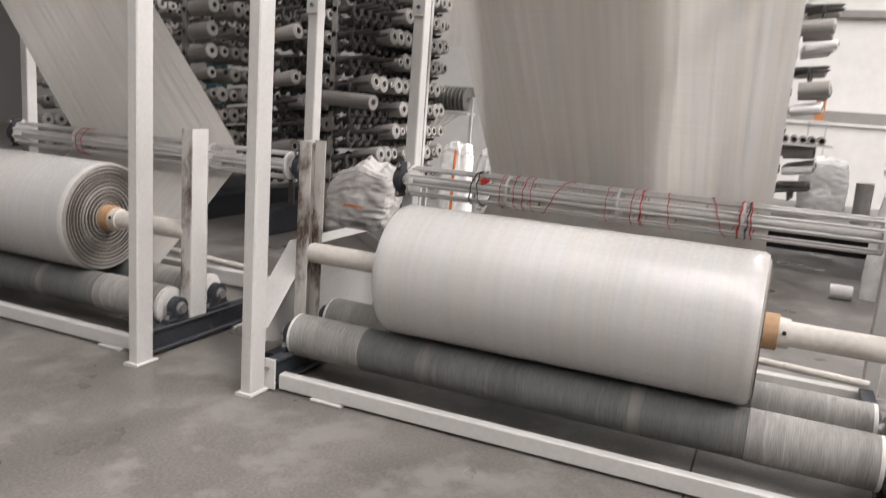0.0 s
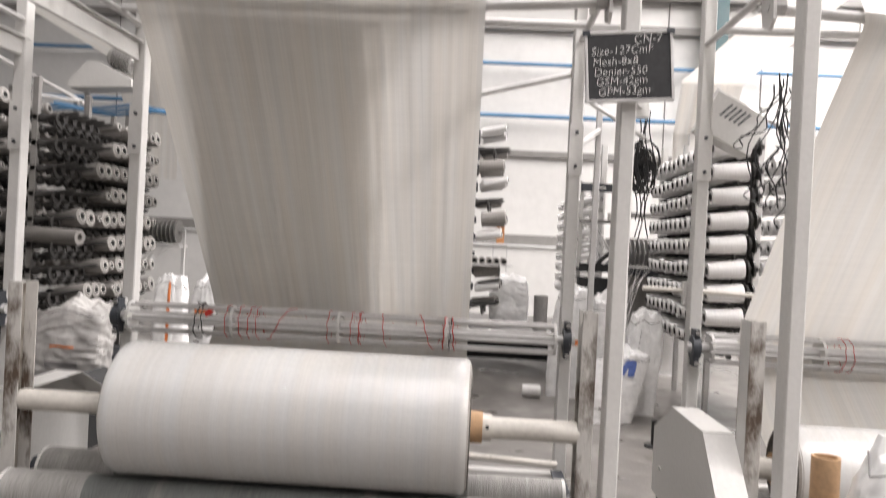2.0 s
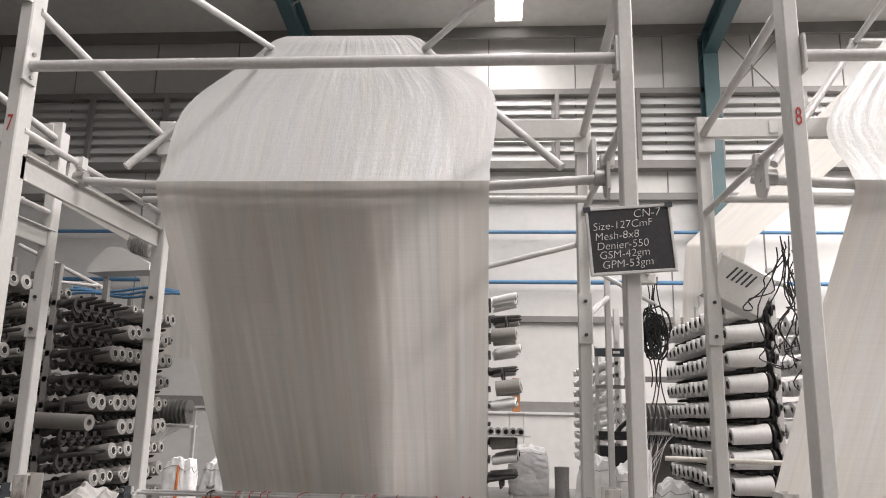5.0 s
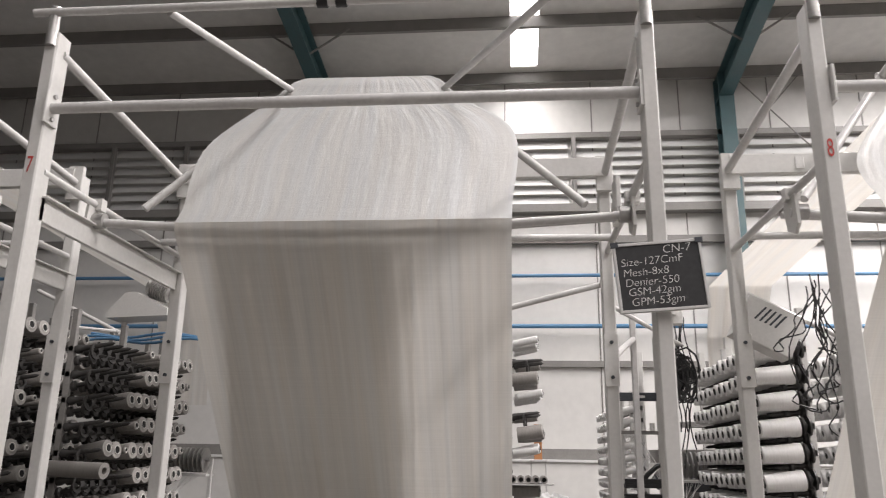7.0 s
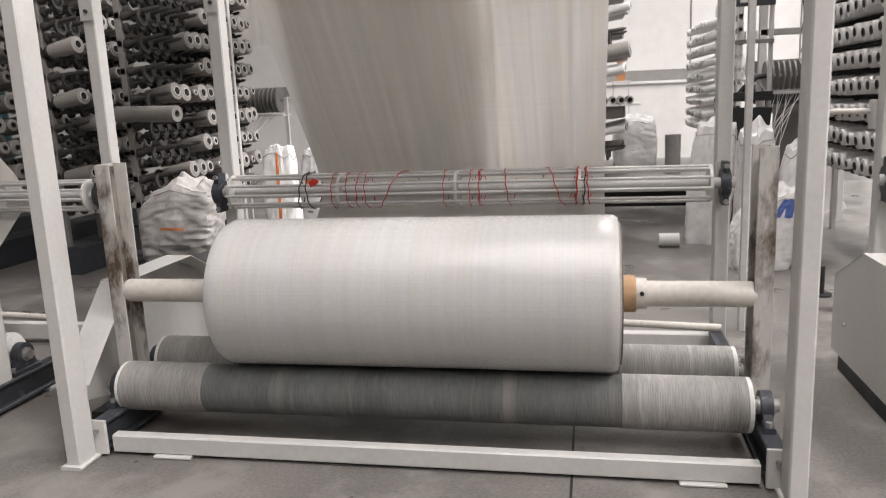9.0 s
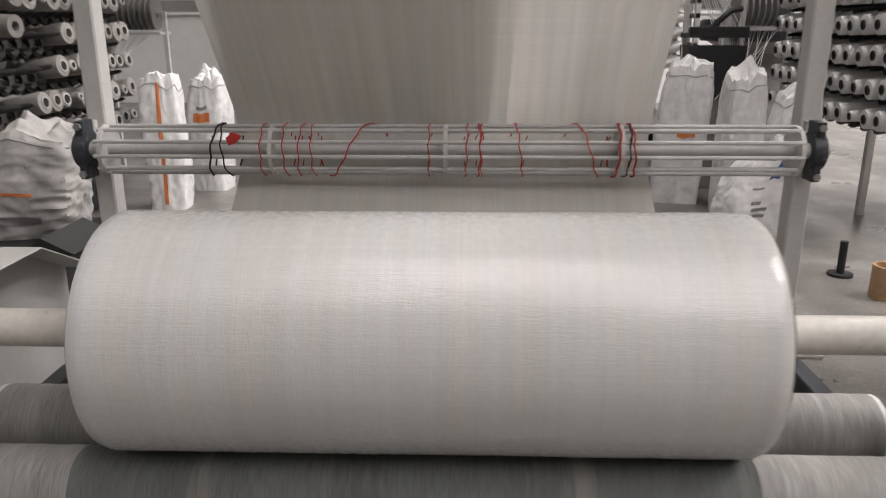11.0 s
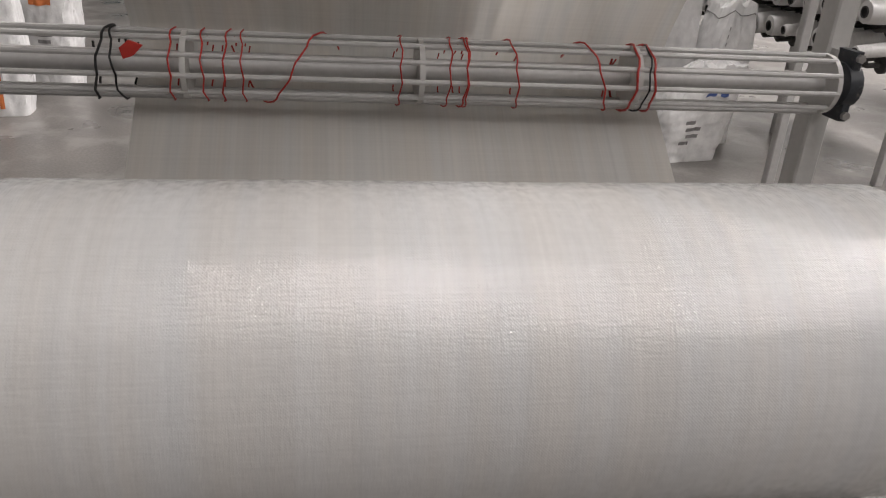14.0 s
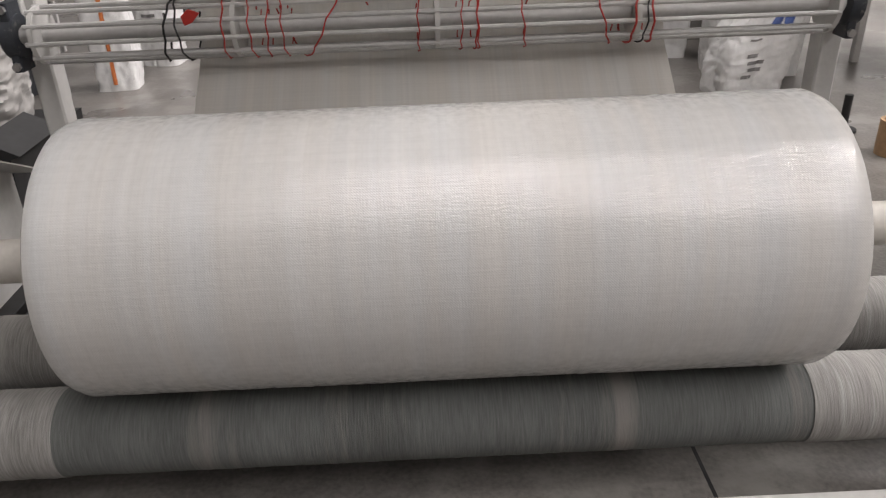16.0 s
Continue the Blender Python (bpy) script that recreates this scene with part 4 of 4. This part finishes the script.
def far_bobbins(lst, tone, label, tubes=True):
    g, t = Geo(), Geo()
    R = {"full": 0.062, "half": 0.047, "thin": 0.034, "bare": 0.024}
    for m, kd in lst:
        p, q = m @ Vector((0.01, 0, 0)), m @ Vector((0.24, 0, 0))
        g.lathe(p, q, [(0, 0.02), (0.02, R[kd]), (0.97, R[kd]), (1, R[kd] - 0.008), (1, 0.02)], 10)
        if not tubes:
            continue
        t.lathe(m @ Vector((0.2, 0, 0)), m @ Vector((0.243, 0, 0)), [(0, 0.021), (1, 0.021), (1, 0.015), (0.2, 0.015), (0.2, 0)], 8)
    solo("far_bobbins", g, YARN if tone == "white" else YARN_SHADE_GREY, label, "bobbins", kind="stuff")
    if tubes:
        solo("far_bobbin_tubes", t, TUBE, "dark tube ends of the stored yarn bobbins", "bobbin tubes", kind="stuff")


far_bobbins(far_list, "grey", "rows of yarn bobbins on creels, coloured grey for shade")
far_bobbins(far_white, "white", "rows of full white yarn bobbins on creels")
far_bobbins(tiny, "white", "stack of thin white bobbins far behind", False)


# ---- sacks ----
def sack(at, size, label, seed, lean=0.0, turn=0.0, slump=0.0, prints=(), cover=None):
    """A crumpled filled sack, boxy below, with a folded uneven top."""
    sk = thing("sack", label, "sack", "sacks on the floor", at)
    sk.rotation_euler = (0, 0, radians(turn))
    a, b, h = size

    def fn(u, v, off=0.0):
        th = 2 * math.pi * u
        c, s = math.cos(th), math.sin(th)
        sq = (abs(c) ** 7 + abs(s) ** 7) ** (-1 / 7.0)
        w = 0.90 + 0.10 * math.sin(math.pi * min(v * 1.1, 1)) - 0.14 * max(0, (v - 0.8) / 0.2) ** 2
        big = 0.10 * wob(c * 1.3 + seed, s * 1.3, v * 2.2)
        crease = 0.07 * abs(wob(c * 2.6 + seed, s * 2.6, v * 9 + seed)) + 0.05 * (1 - abs(wob(c * 3 + seed, s * 3 + v * 2, v * 5))) ** 6 + 0.03 * abs(wob(c * 7 + seed, s * 7, v * 12)) - 0.02
        k = w * (1 + big - crease) + off / max(a, b)
        top = h * (1 + 0.10 * wob(c * 1.5 + seed, s * 1.5, 3.3) * v + 0.03 * wob(c * 6, s * 6, seed) * v)
        return (a * c * sq * k + (lean + slump * wob(seed, 1.0, v)) * v * v, b * s * sq * k, max(0.0, top * v))
    g = Geo().grid(fn, 72, 60)
    ring = [Vector(p) for p in g.v[-73:]]
    mid = sum(ring, Vector()) / 73

    def lid(u, v):
        i = min(int(u * 72 + 0.5), 72)
        p = ring[i].lerp(mid, v)
        return (p.x, p.y, p.z + (0.035 + 0.09 * wob(p.x * 14 + seed, p.y * 14, seed)) * math.sin(v * math.pi / 2) * min(1, v * 3))
    g.grid(lid, 72, 10)
    part("sack_body", g, cover or SACK, sk)
    for u0, du, v0, v1, skew, m, lbl in prints:
        q = Geo().grid(lambda u, v: fn((u0 + du * u + skew * v) % 1.0, v0 + (v1 - v0) * v, 0.004), 10, 24)
        part("printed_band", q, m, sk, lbl)
    part("tie_string", Geo().path([Vector(fn(k / 18.0, 0.93, 0.005)) for k in range(19)], 0.0025, 5), GREYINK, sk, "thin string round the top")
    return sk


def bars(u0, du, v0, v1, n, m):
    """Rows of unreadable print."""
    return [(u0 + 0.01 * ((k * 5) % 3), du * (0.6 + 0.2 * ((k * 7) % 3)), v0 + (v1 - v0) * k / n, v0 + (v1 - v0) * (k + 0.5) / n, 0.0, m, "unreadable printed line") for k in range(n)]


sack((-0.665, 3.51, 0), (0.125, 0.11, 0.79), "white woven sack with an orange printed stripe", 1.0, turn=6, prints=[(0.735, 0.028, 0.05, 0.93, 0.012, ORANGE, "orange printed stripe")])
sack((-0.585, 4.08, 0), (0.135, 0.12, 0.76), "crumpled white sack with an orange lettering block", 2.3, lean=0.03, turn=-8, prints=[(0.68, 0.13, 0.62, 0.70, 0.0, ORANGE, "orange printed letter bar"), (0.70, 0.09, 0.73, 0.76, 0.0, GREYINK, "grey printed letter bar")] + bars(0.69, 0.1, 0.3, 0.45, 3, GREYINK))
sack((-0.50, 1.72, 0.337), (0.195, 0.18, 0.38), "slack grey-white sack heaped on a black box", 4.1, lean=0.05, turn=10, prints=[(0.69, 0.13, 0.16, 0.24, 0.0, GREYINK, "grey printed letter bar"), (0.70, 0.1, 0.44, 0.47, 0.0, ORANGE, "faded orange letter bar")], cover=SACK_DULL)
sack((2.72, 3.32, 0), (0.115, 0.12, 0.84), "tall white sack stuffed with waste fabric", 6.2, turn=4)
sack((2.50, 3.78, 0), (0.16, 0.14, 0.84), "white sack bundled with strips of fabric", 9.4, lean=0.05, turn=-12, prints=[(0.72, 0.1, 0.50, 0.55, 0.0, ORANGE, "orange printed label")])
sack((2.96, 3.25, 0), (0.12, 0.12, 0.72), "upright white sack with a dark dashed seam", 11.9, lean=0.05, turn=8, prints=[(0.665, 0.006, 0.1 + 0.05 * k, 0.125 + 0.05 * k, 0.0, GREYINK, "dark stitch") for k in range(15)])
sack((2.67, 2.93, 0), (0.19, 0.125, 0.46), "white sack with blue printed letters slumped on the floor", 7.7, lean=0.16, turn=14, prints=[(0.70, 0.05, 0.70, 0.92, 0.02, INK, "blue printed letter"), (0.77, 0.04, 0.70, 0.92, -0.02, INK, "blue printed letter"), (0.655, 0.045, 0.6, 0.62, 0.0, GREYINK, "dark printed line")] + bars(0.67, 0.07, 0.2, 0.5, 4, GREYINK))
sack((2.99, -0.15, 0), (0.16, 0.10, 0.62), "white sack with an orange stripe beside a cardboard core", 13.0, lean=0.08, turn=-10, prints=[(0.735, 0.035, 0.1, 0.9, 0.02, ORANGE, "orange printed stripe")])

# paper core standing near the guard, and the black stand on the floor
solo("cardboard_core", Geo().lathe((2.872, 0.03, 0.0), (2.872, 0.03, 0.55), [(0, 0.035), (0, 0.043), (1, 0.043), (1, 0.035), (0, 0.035)], 28), CARD, "brown cardboard core tube standing on the floor", "cardboard tube")
solo("cardboard_core", Geo().lathe((2.91, 1.96, 0.0), (2.91, 1.96, 0.14), [(0, 0.05), (0, 0.062), (1, 0.062), (1, 0.05), (0, 0.05)], 28), CARD, "short brown cardboard core standing on the floor", "cardboard tube")
st = thing("floor_stand", "small black post on a round base plate", "stand", at=(2.86, 2.25, 0))
part("base_plate", Geo().rod((0, 0, 0), (0, 0, 0.012), 0.055, 24), BLACK, st)
part("post", Geo().rod((0, 0, 0.012), (0, 0, 0.16), 0.017, 14), BLACK, st)

# ---- control box with hanging cables beside frame 8 ----
bx = thing("control_box", "tilted grey metal control box with slotted vents", "control box", at=(3.2, 2.2, 1.96))
bx.rotation_euler = (0, radians(27), 0)
part("case", Geo().box((-0.17, -0.08, -0.13), (0.17, 0.08, 0.13), 0.008), PAINT, bx)
for k in range(5):
    part("vent_slot", Geo().prism([(-0.10 + 0.03 * k, 0.0), (-0.088 + 0.03 * k, 0.0), (-0.055 + 0.03 * k, 0.09), (-0.067 + 0.03 * k, 0.09)], 1, -0.0815, -0.079), DARK, bx)
part("hanger", Geo().rod((-0.17, 0.0, 0.14), (0.36, 0.0, 0.14), 0.016), GALV, bx)
crng = random.Random(5)
for k in range(8):
    x, z = 3.32 + 0.03 * k, 2.12 + crng.uniform(-0.1, 0.08)
    w, d, ph = crng.uniform(0.05, 0.11), crng.uniform(0.35, 0.75), crng.uniform(0, 3)
    pts = [(x + w * math.sin(2 * math.pi * i / 30 + ph) - w * math.sin(ph) + 0.03 * math.sin(i * 0.9 + k), 1.85 + 0.02 * k, z - d * math.sin(math.pi * i / 30) + 0.02 * math.sin(i * 0.6 + k)) for i in range(31)]
    solo("hanging_cable", Geo().path(pts, 0.0042, 5), BLACK, "loose black cable looping from the frame", "cable", "loose cables by the control box")
cbd = thing("cable_bundle", "tangled bundle of black cable hung on a bracket", "cable bundle", at=(0, 0, 0))
part("hook_bar", Geo().rod((2.2, 1.25, 1.90), (2.63, 1.82, 1.80), 0.012, 8), GALV, cbd)
for k in range(26):
    a, ph, jx, jz = crng.uniform(0.035, 0.075), crng.uniform(0, 6), crng.uniform(-0.03, 0.03), crng.uniform(-0.06, 0.05)
    part("cable", Geo().path([(2.62 + jx + a * math.sin(i * 0.5 + ph) * (0.7 + 0.3 * math.sin(k)) + 0.02 * wob(i * 0.6, k), 1.8 + 0.03 * math.sin(k * 2.1), 1.64 + jz + a * 1.4 * math.cos(i * 0.5 + ph) + 0.02 * wob(i * 0.6, k, 5.0)) for i in range(16)], 0.0055, 5), BLACK, cbd)
for k in range(5):
    part("cable", Geo().path([(2.58 + 0.02 * k + 0.02 * math.sin(i * 0.8 + k), 1.8, 1.95 - 0.055 * i * (1 + 0.15 * (k % 3))) for i in range(12)], 0.0035, 5), BLACK, cbd)
solo("sensor_box", Geo().box((2.52, 1.70, 1.90), (2.62, 1.78, 2.02)).rod((2.57, 1.66, 1.96), (2.57, 1.70, 1.96), 0.02), RIM, "small white sensor box on a bracket", "sensor box")

# ---- loom behind, wire reels and bits ----
lm = thing("circular_loom", "grey circular loom with dark tables and steel uprights", "loom", at=(3.3, 5.2, 0))
for x, y in ((-0.28, -0.5), (0.35, -0.5), (-0.28, 0.5), (0.35, 0.5)):
    part("upright", Geo().box((x - 0.03, y - 0.03, 0), (x + 0.03, y + 0.03, 2.3)), PAINT, lm)
part("loom_table", Geo().lathe((0.3, 0.3, 0.95), (0.3, 0.3, 1.12), [(0, 0), (0, 0.5), (0.5, 0.56), (1, 0.5), (1, 0)], 32), DARK, lm)
part("loom_ring", Geo().lathe((0.3, 0.3, 1.2), (0.3, 0.3, 1.32), [(0, 0.4), (0, 0.55), (1, 0.55), (1, 0.4), (0, 0.4)], 32), STEEL, lm)
part("loom_base", Geo().lathe((0.3, 0.3, 0.0), (0.3, 0.3, 0.95), [(0, 0.35), (0.1, 0.3), (0.9, 0.3), (1, 0.45)], 24), PURLIN, lm)
for z in (1.05, 1.5, 1.95):
    part("cross_bar", Geo().box((-0.3, -0.53, z), (0.38, -0.48, z + 0.05)), PURLIN, lm)
for x0, zt, lbl in ((-1.38, 1.16, "row of grey wire reels on a low rack"), (2.98, 1.18, "row of grey wire reels on a rack by the loom")):
    y0 = 4.55 if x0 < 0 else 4.4
    rk = thing("reel_rack", lbl, "reel rack", "wire reel racks", (x0, y0, 0))
    for k in range(9):
        part("reel", Geo().lathe((0.04 * k, 0, zt), (0.04 * k + 0.012, 0, zt), [(0, 0.02), (0, 0.11), (1, 0.11), (1, 0.02)], 20), PURLIN, rk)
    part("reel_axle", Geo().rod((-0.03, 0, zt), (0.37, 0, zt), 0.012, 8), STEEL, rk)
    for x in (-0.04, 0.38):
        part("leg", Geo().box((x - 0.015, -0.015, 0), (x + 0.015, 0.015, zt + 0.02)), GALV, rk)
    part("shelf", Geo().box((-0.04, -0.1, zt - 0.14), (0.38, 0.1, zt - 0.12)), GALV, rk)
    for k in range(18):
        part("yarn_strand", Geo().rod((0.30 - 0.02 * k, -0.02 - 0.01 * (k % 3), zt - 0.13), (-0.22 + 0.012 * ((k * 5) % 18), -0.45 - 0.03 * (k % 4), 0.62 - 0.035 * k), 0.0024, 5), YARN, rk)
cst = thing("card_stand", "thin steel stand with a shelf", "stand", at=(2.0, 6.93, 0))
part("shelf", Geo().box((-0.1, -0.08, 1.2), (0.1, 0.08, 1.22)), GALV, cst)
for x in (-0.09, 0.08):
    part("leg", Geo().box((x, -0.01, 0), (x + 0.015, 0.01, 1.2)), GALV, cst)
solo("card_sheet", Geo().box((1.953, 6.9, 1.22), (2.045, 6.93, 1.62)), BOARD, "orange-brown cardboard sheet propped on the creel", "cardboard")
pf = thing("low_platform", "low grey steel platform on dark legs", "platform", at=(2.15, 5.55, 0))
part("deck", Geo().box((-0.65, -1.1, 0.33), (0.65, 1.1, 0.38)), PURLIN, pf)
for x in (-0.6, 0.54):
    for y in (-1.05, -0.02, 1.0):
        part("leg", Geo().box((x, y, 0), (x + 0.05, y + 0.05, 0.33)), DARK, pf)
part("skirt", Geo().box((-0.6, -0.6, 0.10), (0.6, -0.57, 0.33)), BLACK, pf)
solo("steel_can", Geo().lathe((2.37, 5.0, 0.38), (2.37, 5.0, 0.72), [(0, 0), (0, 0.07), (0.5, 0.066), (1, 0.07), (1, 0.06), (0.1, 0.06), (0.1, 0)], 24), STEEL, "small open steel can on the platform", "can")
sack((2.1, 6.0, 0.38), (0.22, 0.18, 0.45), "clear plastic bag of waste yarn", 15.0)
solo("fallen_bobbin", Geo().lathe((2.14, 3.6, 0.05), (2.28, 3.6, 0.05), [(0, 0), (0, 0.05), (1, 0.05), (1, 0.02), (0.9, 0.02), (0.9, 0)], 18), YARN, "white bobbin lying on the floor", "bobbin")
solo("long_tube_bobbin", Geo().lathe((-1.25, 2.4, 1.10), (-0.80, 2.32, 1.09), [(0, 0.02), (0, 0.05), (1, 0.05), (1, 0.022), (0.9, 0.022), (0.9, 0)], 20), YARN_SHADE_GREY, "long grey tube sticking out of the creel", "tube")
tray = thing("parts_tray", "black tray with a folded flap on the floor", "tray", at=(-0.45, 1.62, 0))
part("tray_body", Geo().prism([(-0.22, 0.0), (0.22, 0.0), (0.25, 0.335), (-0.25, 0.335)], 1, -0.25, 0.3), BLACK, tray)
part("flap", Geo().prism([(0.08, 0.337), (0.17, 0.40), (0.28, 0.345), (0.25, 0.335)], 1, -0.25, 0.05), BLACK, tray)

# ---- gear above the bobbins ----
mt = thing("drive_motor", "grey electric motor on a folded sheet metal bracket", "motor", at=(-1.10, 3.25, 0))
part("bracket", Geo().prism([(-0.28, 2.20), (0.20, 2.22), (0.20, 2.27), (-0.05, 2.40), (-0.14, 2.40), (-0.28, 2.25)], 1, -0.12, 0.12), PAINT, mt)
mb = part("motor_body", Geo().lathe((-0.02, 0, 2.47), (0.20, 0, 2.40), [(0, 0), (0, 0.06), (0.1, 0.075), (0.8, 0.075), (0.85, 0.06), (1, 0.055), (1, 0)], 24), STEEL, mt)
for k in range(7):
    part("cooling_fin", Geo().lathe((0.02 + 0.02 * k, 0, 2.457 - 0.0064 * k), (0.026 + 0.02 * k, 0, 2.455 - 0.0064 * k), [(0, 0.07), (0, 0.085), (1, 0.085), (1, 0.07)], 20), PURLIN, mb)
for x in (-0.26, 0.17):
    part("support_leg", Geo().box((x, 0.08, 0), (x + 0.035, 0.115, 2.21)), GALV, mt)
hr = thing("hand_rail", "thin grey sloping rail above the creel", "rail", at=(0, 0, 0))
part("rail_tube", Geo().rod((-1.62, 2.62, 2.30), (-0.98, 2.62, 2.00), 0.014, 8), GALV, hr)
part("rail_link", Geo().rod((-1.00, 2.62, 2.01), (-1.20, 2.45, 2.01), 0.011, 8), GALV, hr)
for k in range(3):
    solo("air_hose", Geo().path([(-1.75 + 0.1 * i, 3.5 + 0.05 * k, 2.08 + 0.03 * k + 0.02 * math.sin(i * 0.9 + k)) for i in range(14)], 0.012, 8), PIPE, "blue air hose lying over the creel", "hose", "air hoses on the creel")
gr = thing("guide_rail", "thin pale rail clamped to the rear post", "rail", at=(PITCH, 0, 0))
part("rail_tube", Geo().rod((-0.18, 1.31, 1.0), (0.62, 1.31, 0.985), 0.012, 10), SHAFT, gr)
part("clamp_block", Geo().box((0.01, 1.272, 0.93), (0.09, 1.325, 1.04)), PAINT, gr)
dt = thing("stay_tube", "slanting grey stay tube behind the rear post", "tube", at=(0, 0, 0))
part("tube", Geo().rod((1.55, 1.62, 1.93), (2.20, 1.62, 2.095), 0.016, 10), GALV, dt)
part("stay_post", Geo().box((1.55, 1.60, 0), (1.58, 1.64, 2.0)), GALV, dt)
part("stay_link", Geo().rod((2.19, 1.62, 2.09), (2.18, 1.26, 2.09), 0.014, 8), GALV, dt)

# shelves and cords by the loom
sh = thing("loom_shelf", "dark loom shelf with small spools and loose cords", "shelf", at=(2.62, 4.2, 0))
part("top_bar", Geo().box((-0.02, 0.0, 1.69), (0.38, 0.03, 1.76)), DARK, sh)
part("label_plate", Geo().box((0.13, -0.004, 1.715), (0.19, 0.0, 1.735)), RIM, sh)
part("mid_bar", Geo().box((-0.02, 0.0, 1.42), (0.38, 0.03, 1.45)), PURLIN, sh)
for x in (-0.02, 0.35):
    part("shelf_post", Geo().box((x, 0.03, 0), (x + 0.03, 0.06, 1.78)), PAINT, sh)
for k in range(3):
    part("small_spool", Geo().rod((0.08 + 0.08 * k, 0.01, 1.45), (0.08 + 0.08 * k, 0.01, 1.51), 0.022, 12), RIM, sh)
for k in range(10):
    part("cord", Geo().rod((0.0 + 0.012 * k, -0.02, 1.42), (0.14 + 0.02 * k, -0.08, 1.06 - 0.01 * (k % 3)), 0.003, 5), YARN, sh)
part("tray", Geo().box((-0.02, -0.12, 1.0), (0.36, 0.1, 1.03)).box((-0.02, -0.12, 1.03), (0.36, -0.1, 1.07)), BLACK, sh)
part("clamp_tool", Geo().path([(0.12, -0.08, 1.04), (0.16, -0.1, 1.10), (0.24, -0.1, 1.17), (0.31, -0.08, 1.18)], 0.02, 8), BLACK, sh)
part("lower_bin", Geo().prism([(0.02, 0.62), (0.32, 0.62), (0.36, 0.95), (-0.02, 0.95)], 1, -0.12, 0.1), BLACK, sh)
part("bin_foot", Geo().box((0.05, -0.08, 0.0), (0.29, 0.06, 0.62)), PURLIN, sh)
br = thing("post_brace", "short slanting brace tube behind the rear post", "brace", at=(0, 0, 0))
part("tube", Geo().rod((2.19, 1.27, 1.66), (2.34, 1.60, 1.80), 0.015, 8), GALV, br)
part("upright", Geo().box((2.325, 1.59, 0.0), (2.355, 1.62, 2.1)), GALV, br)
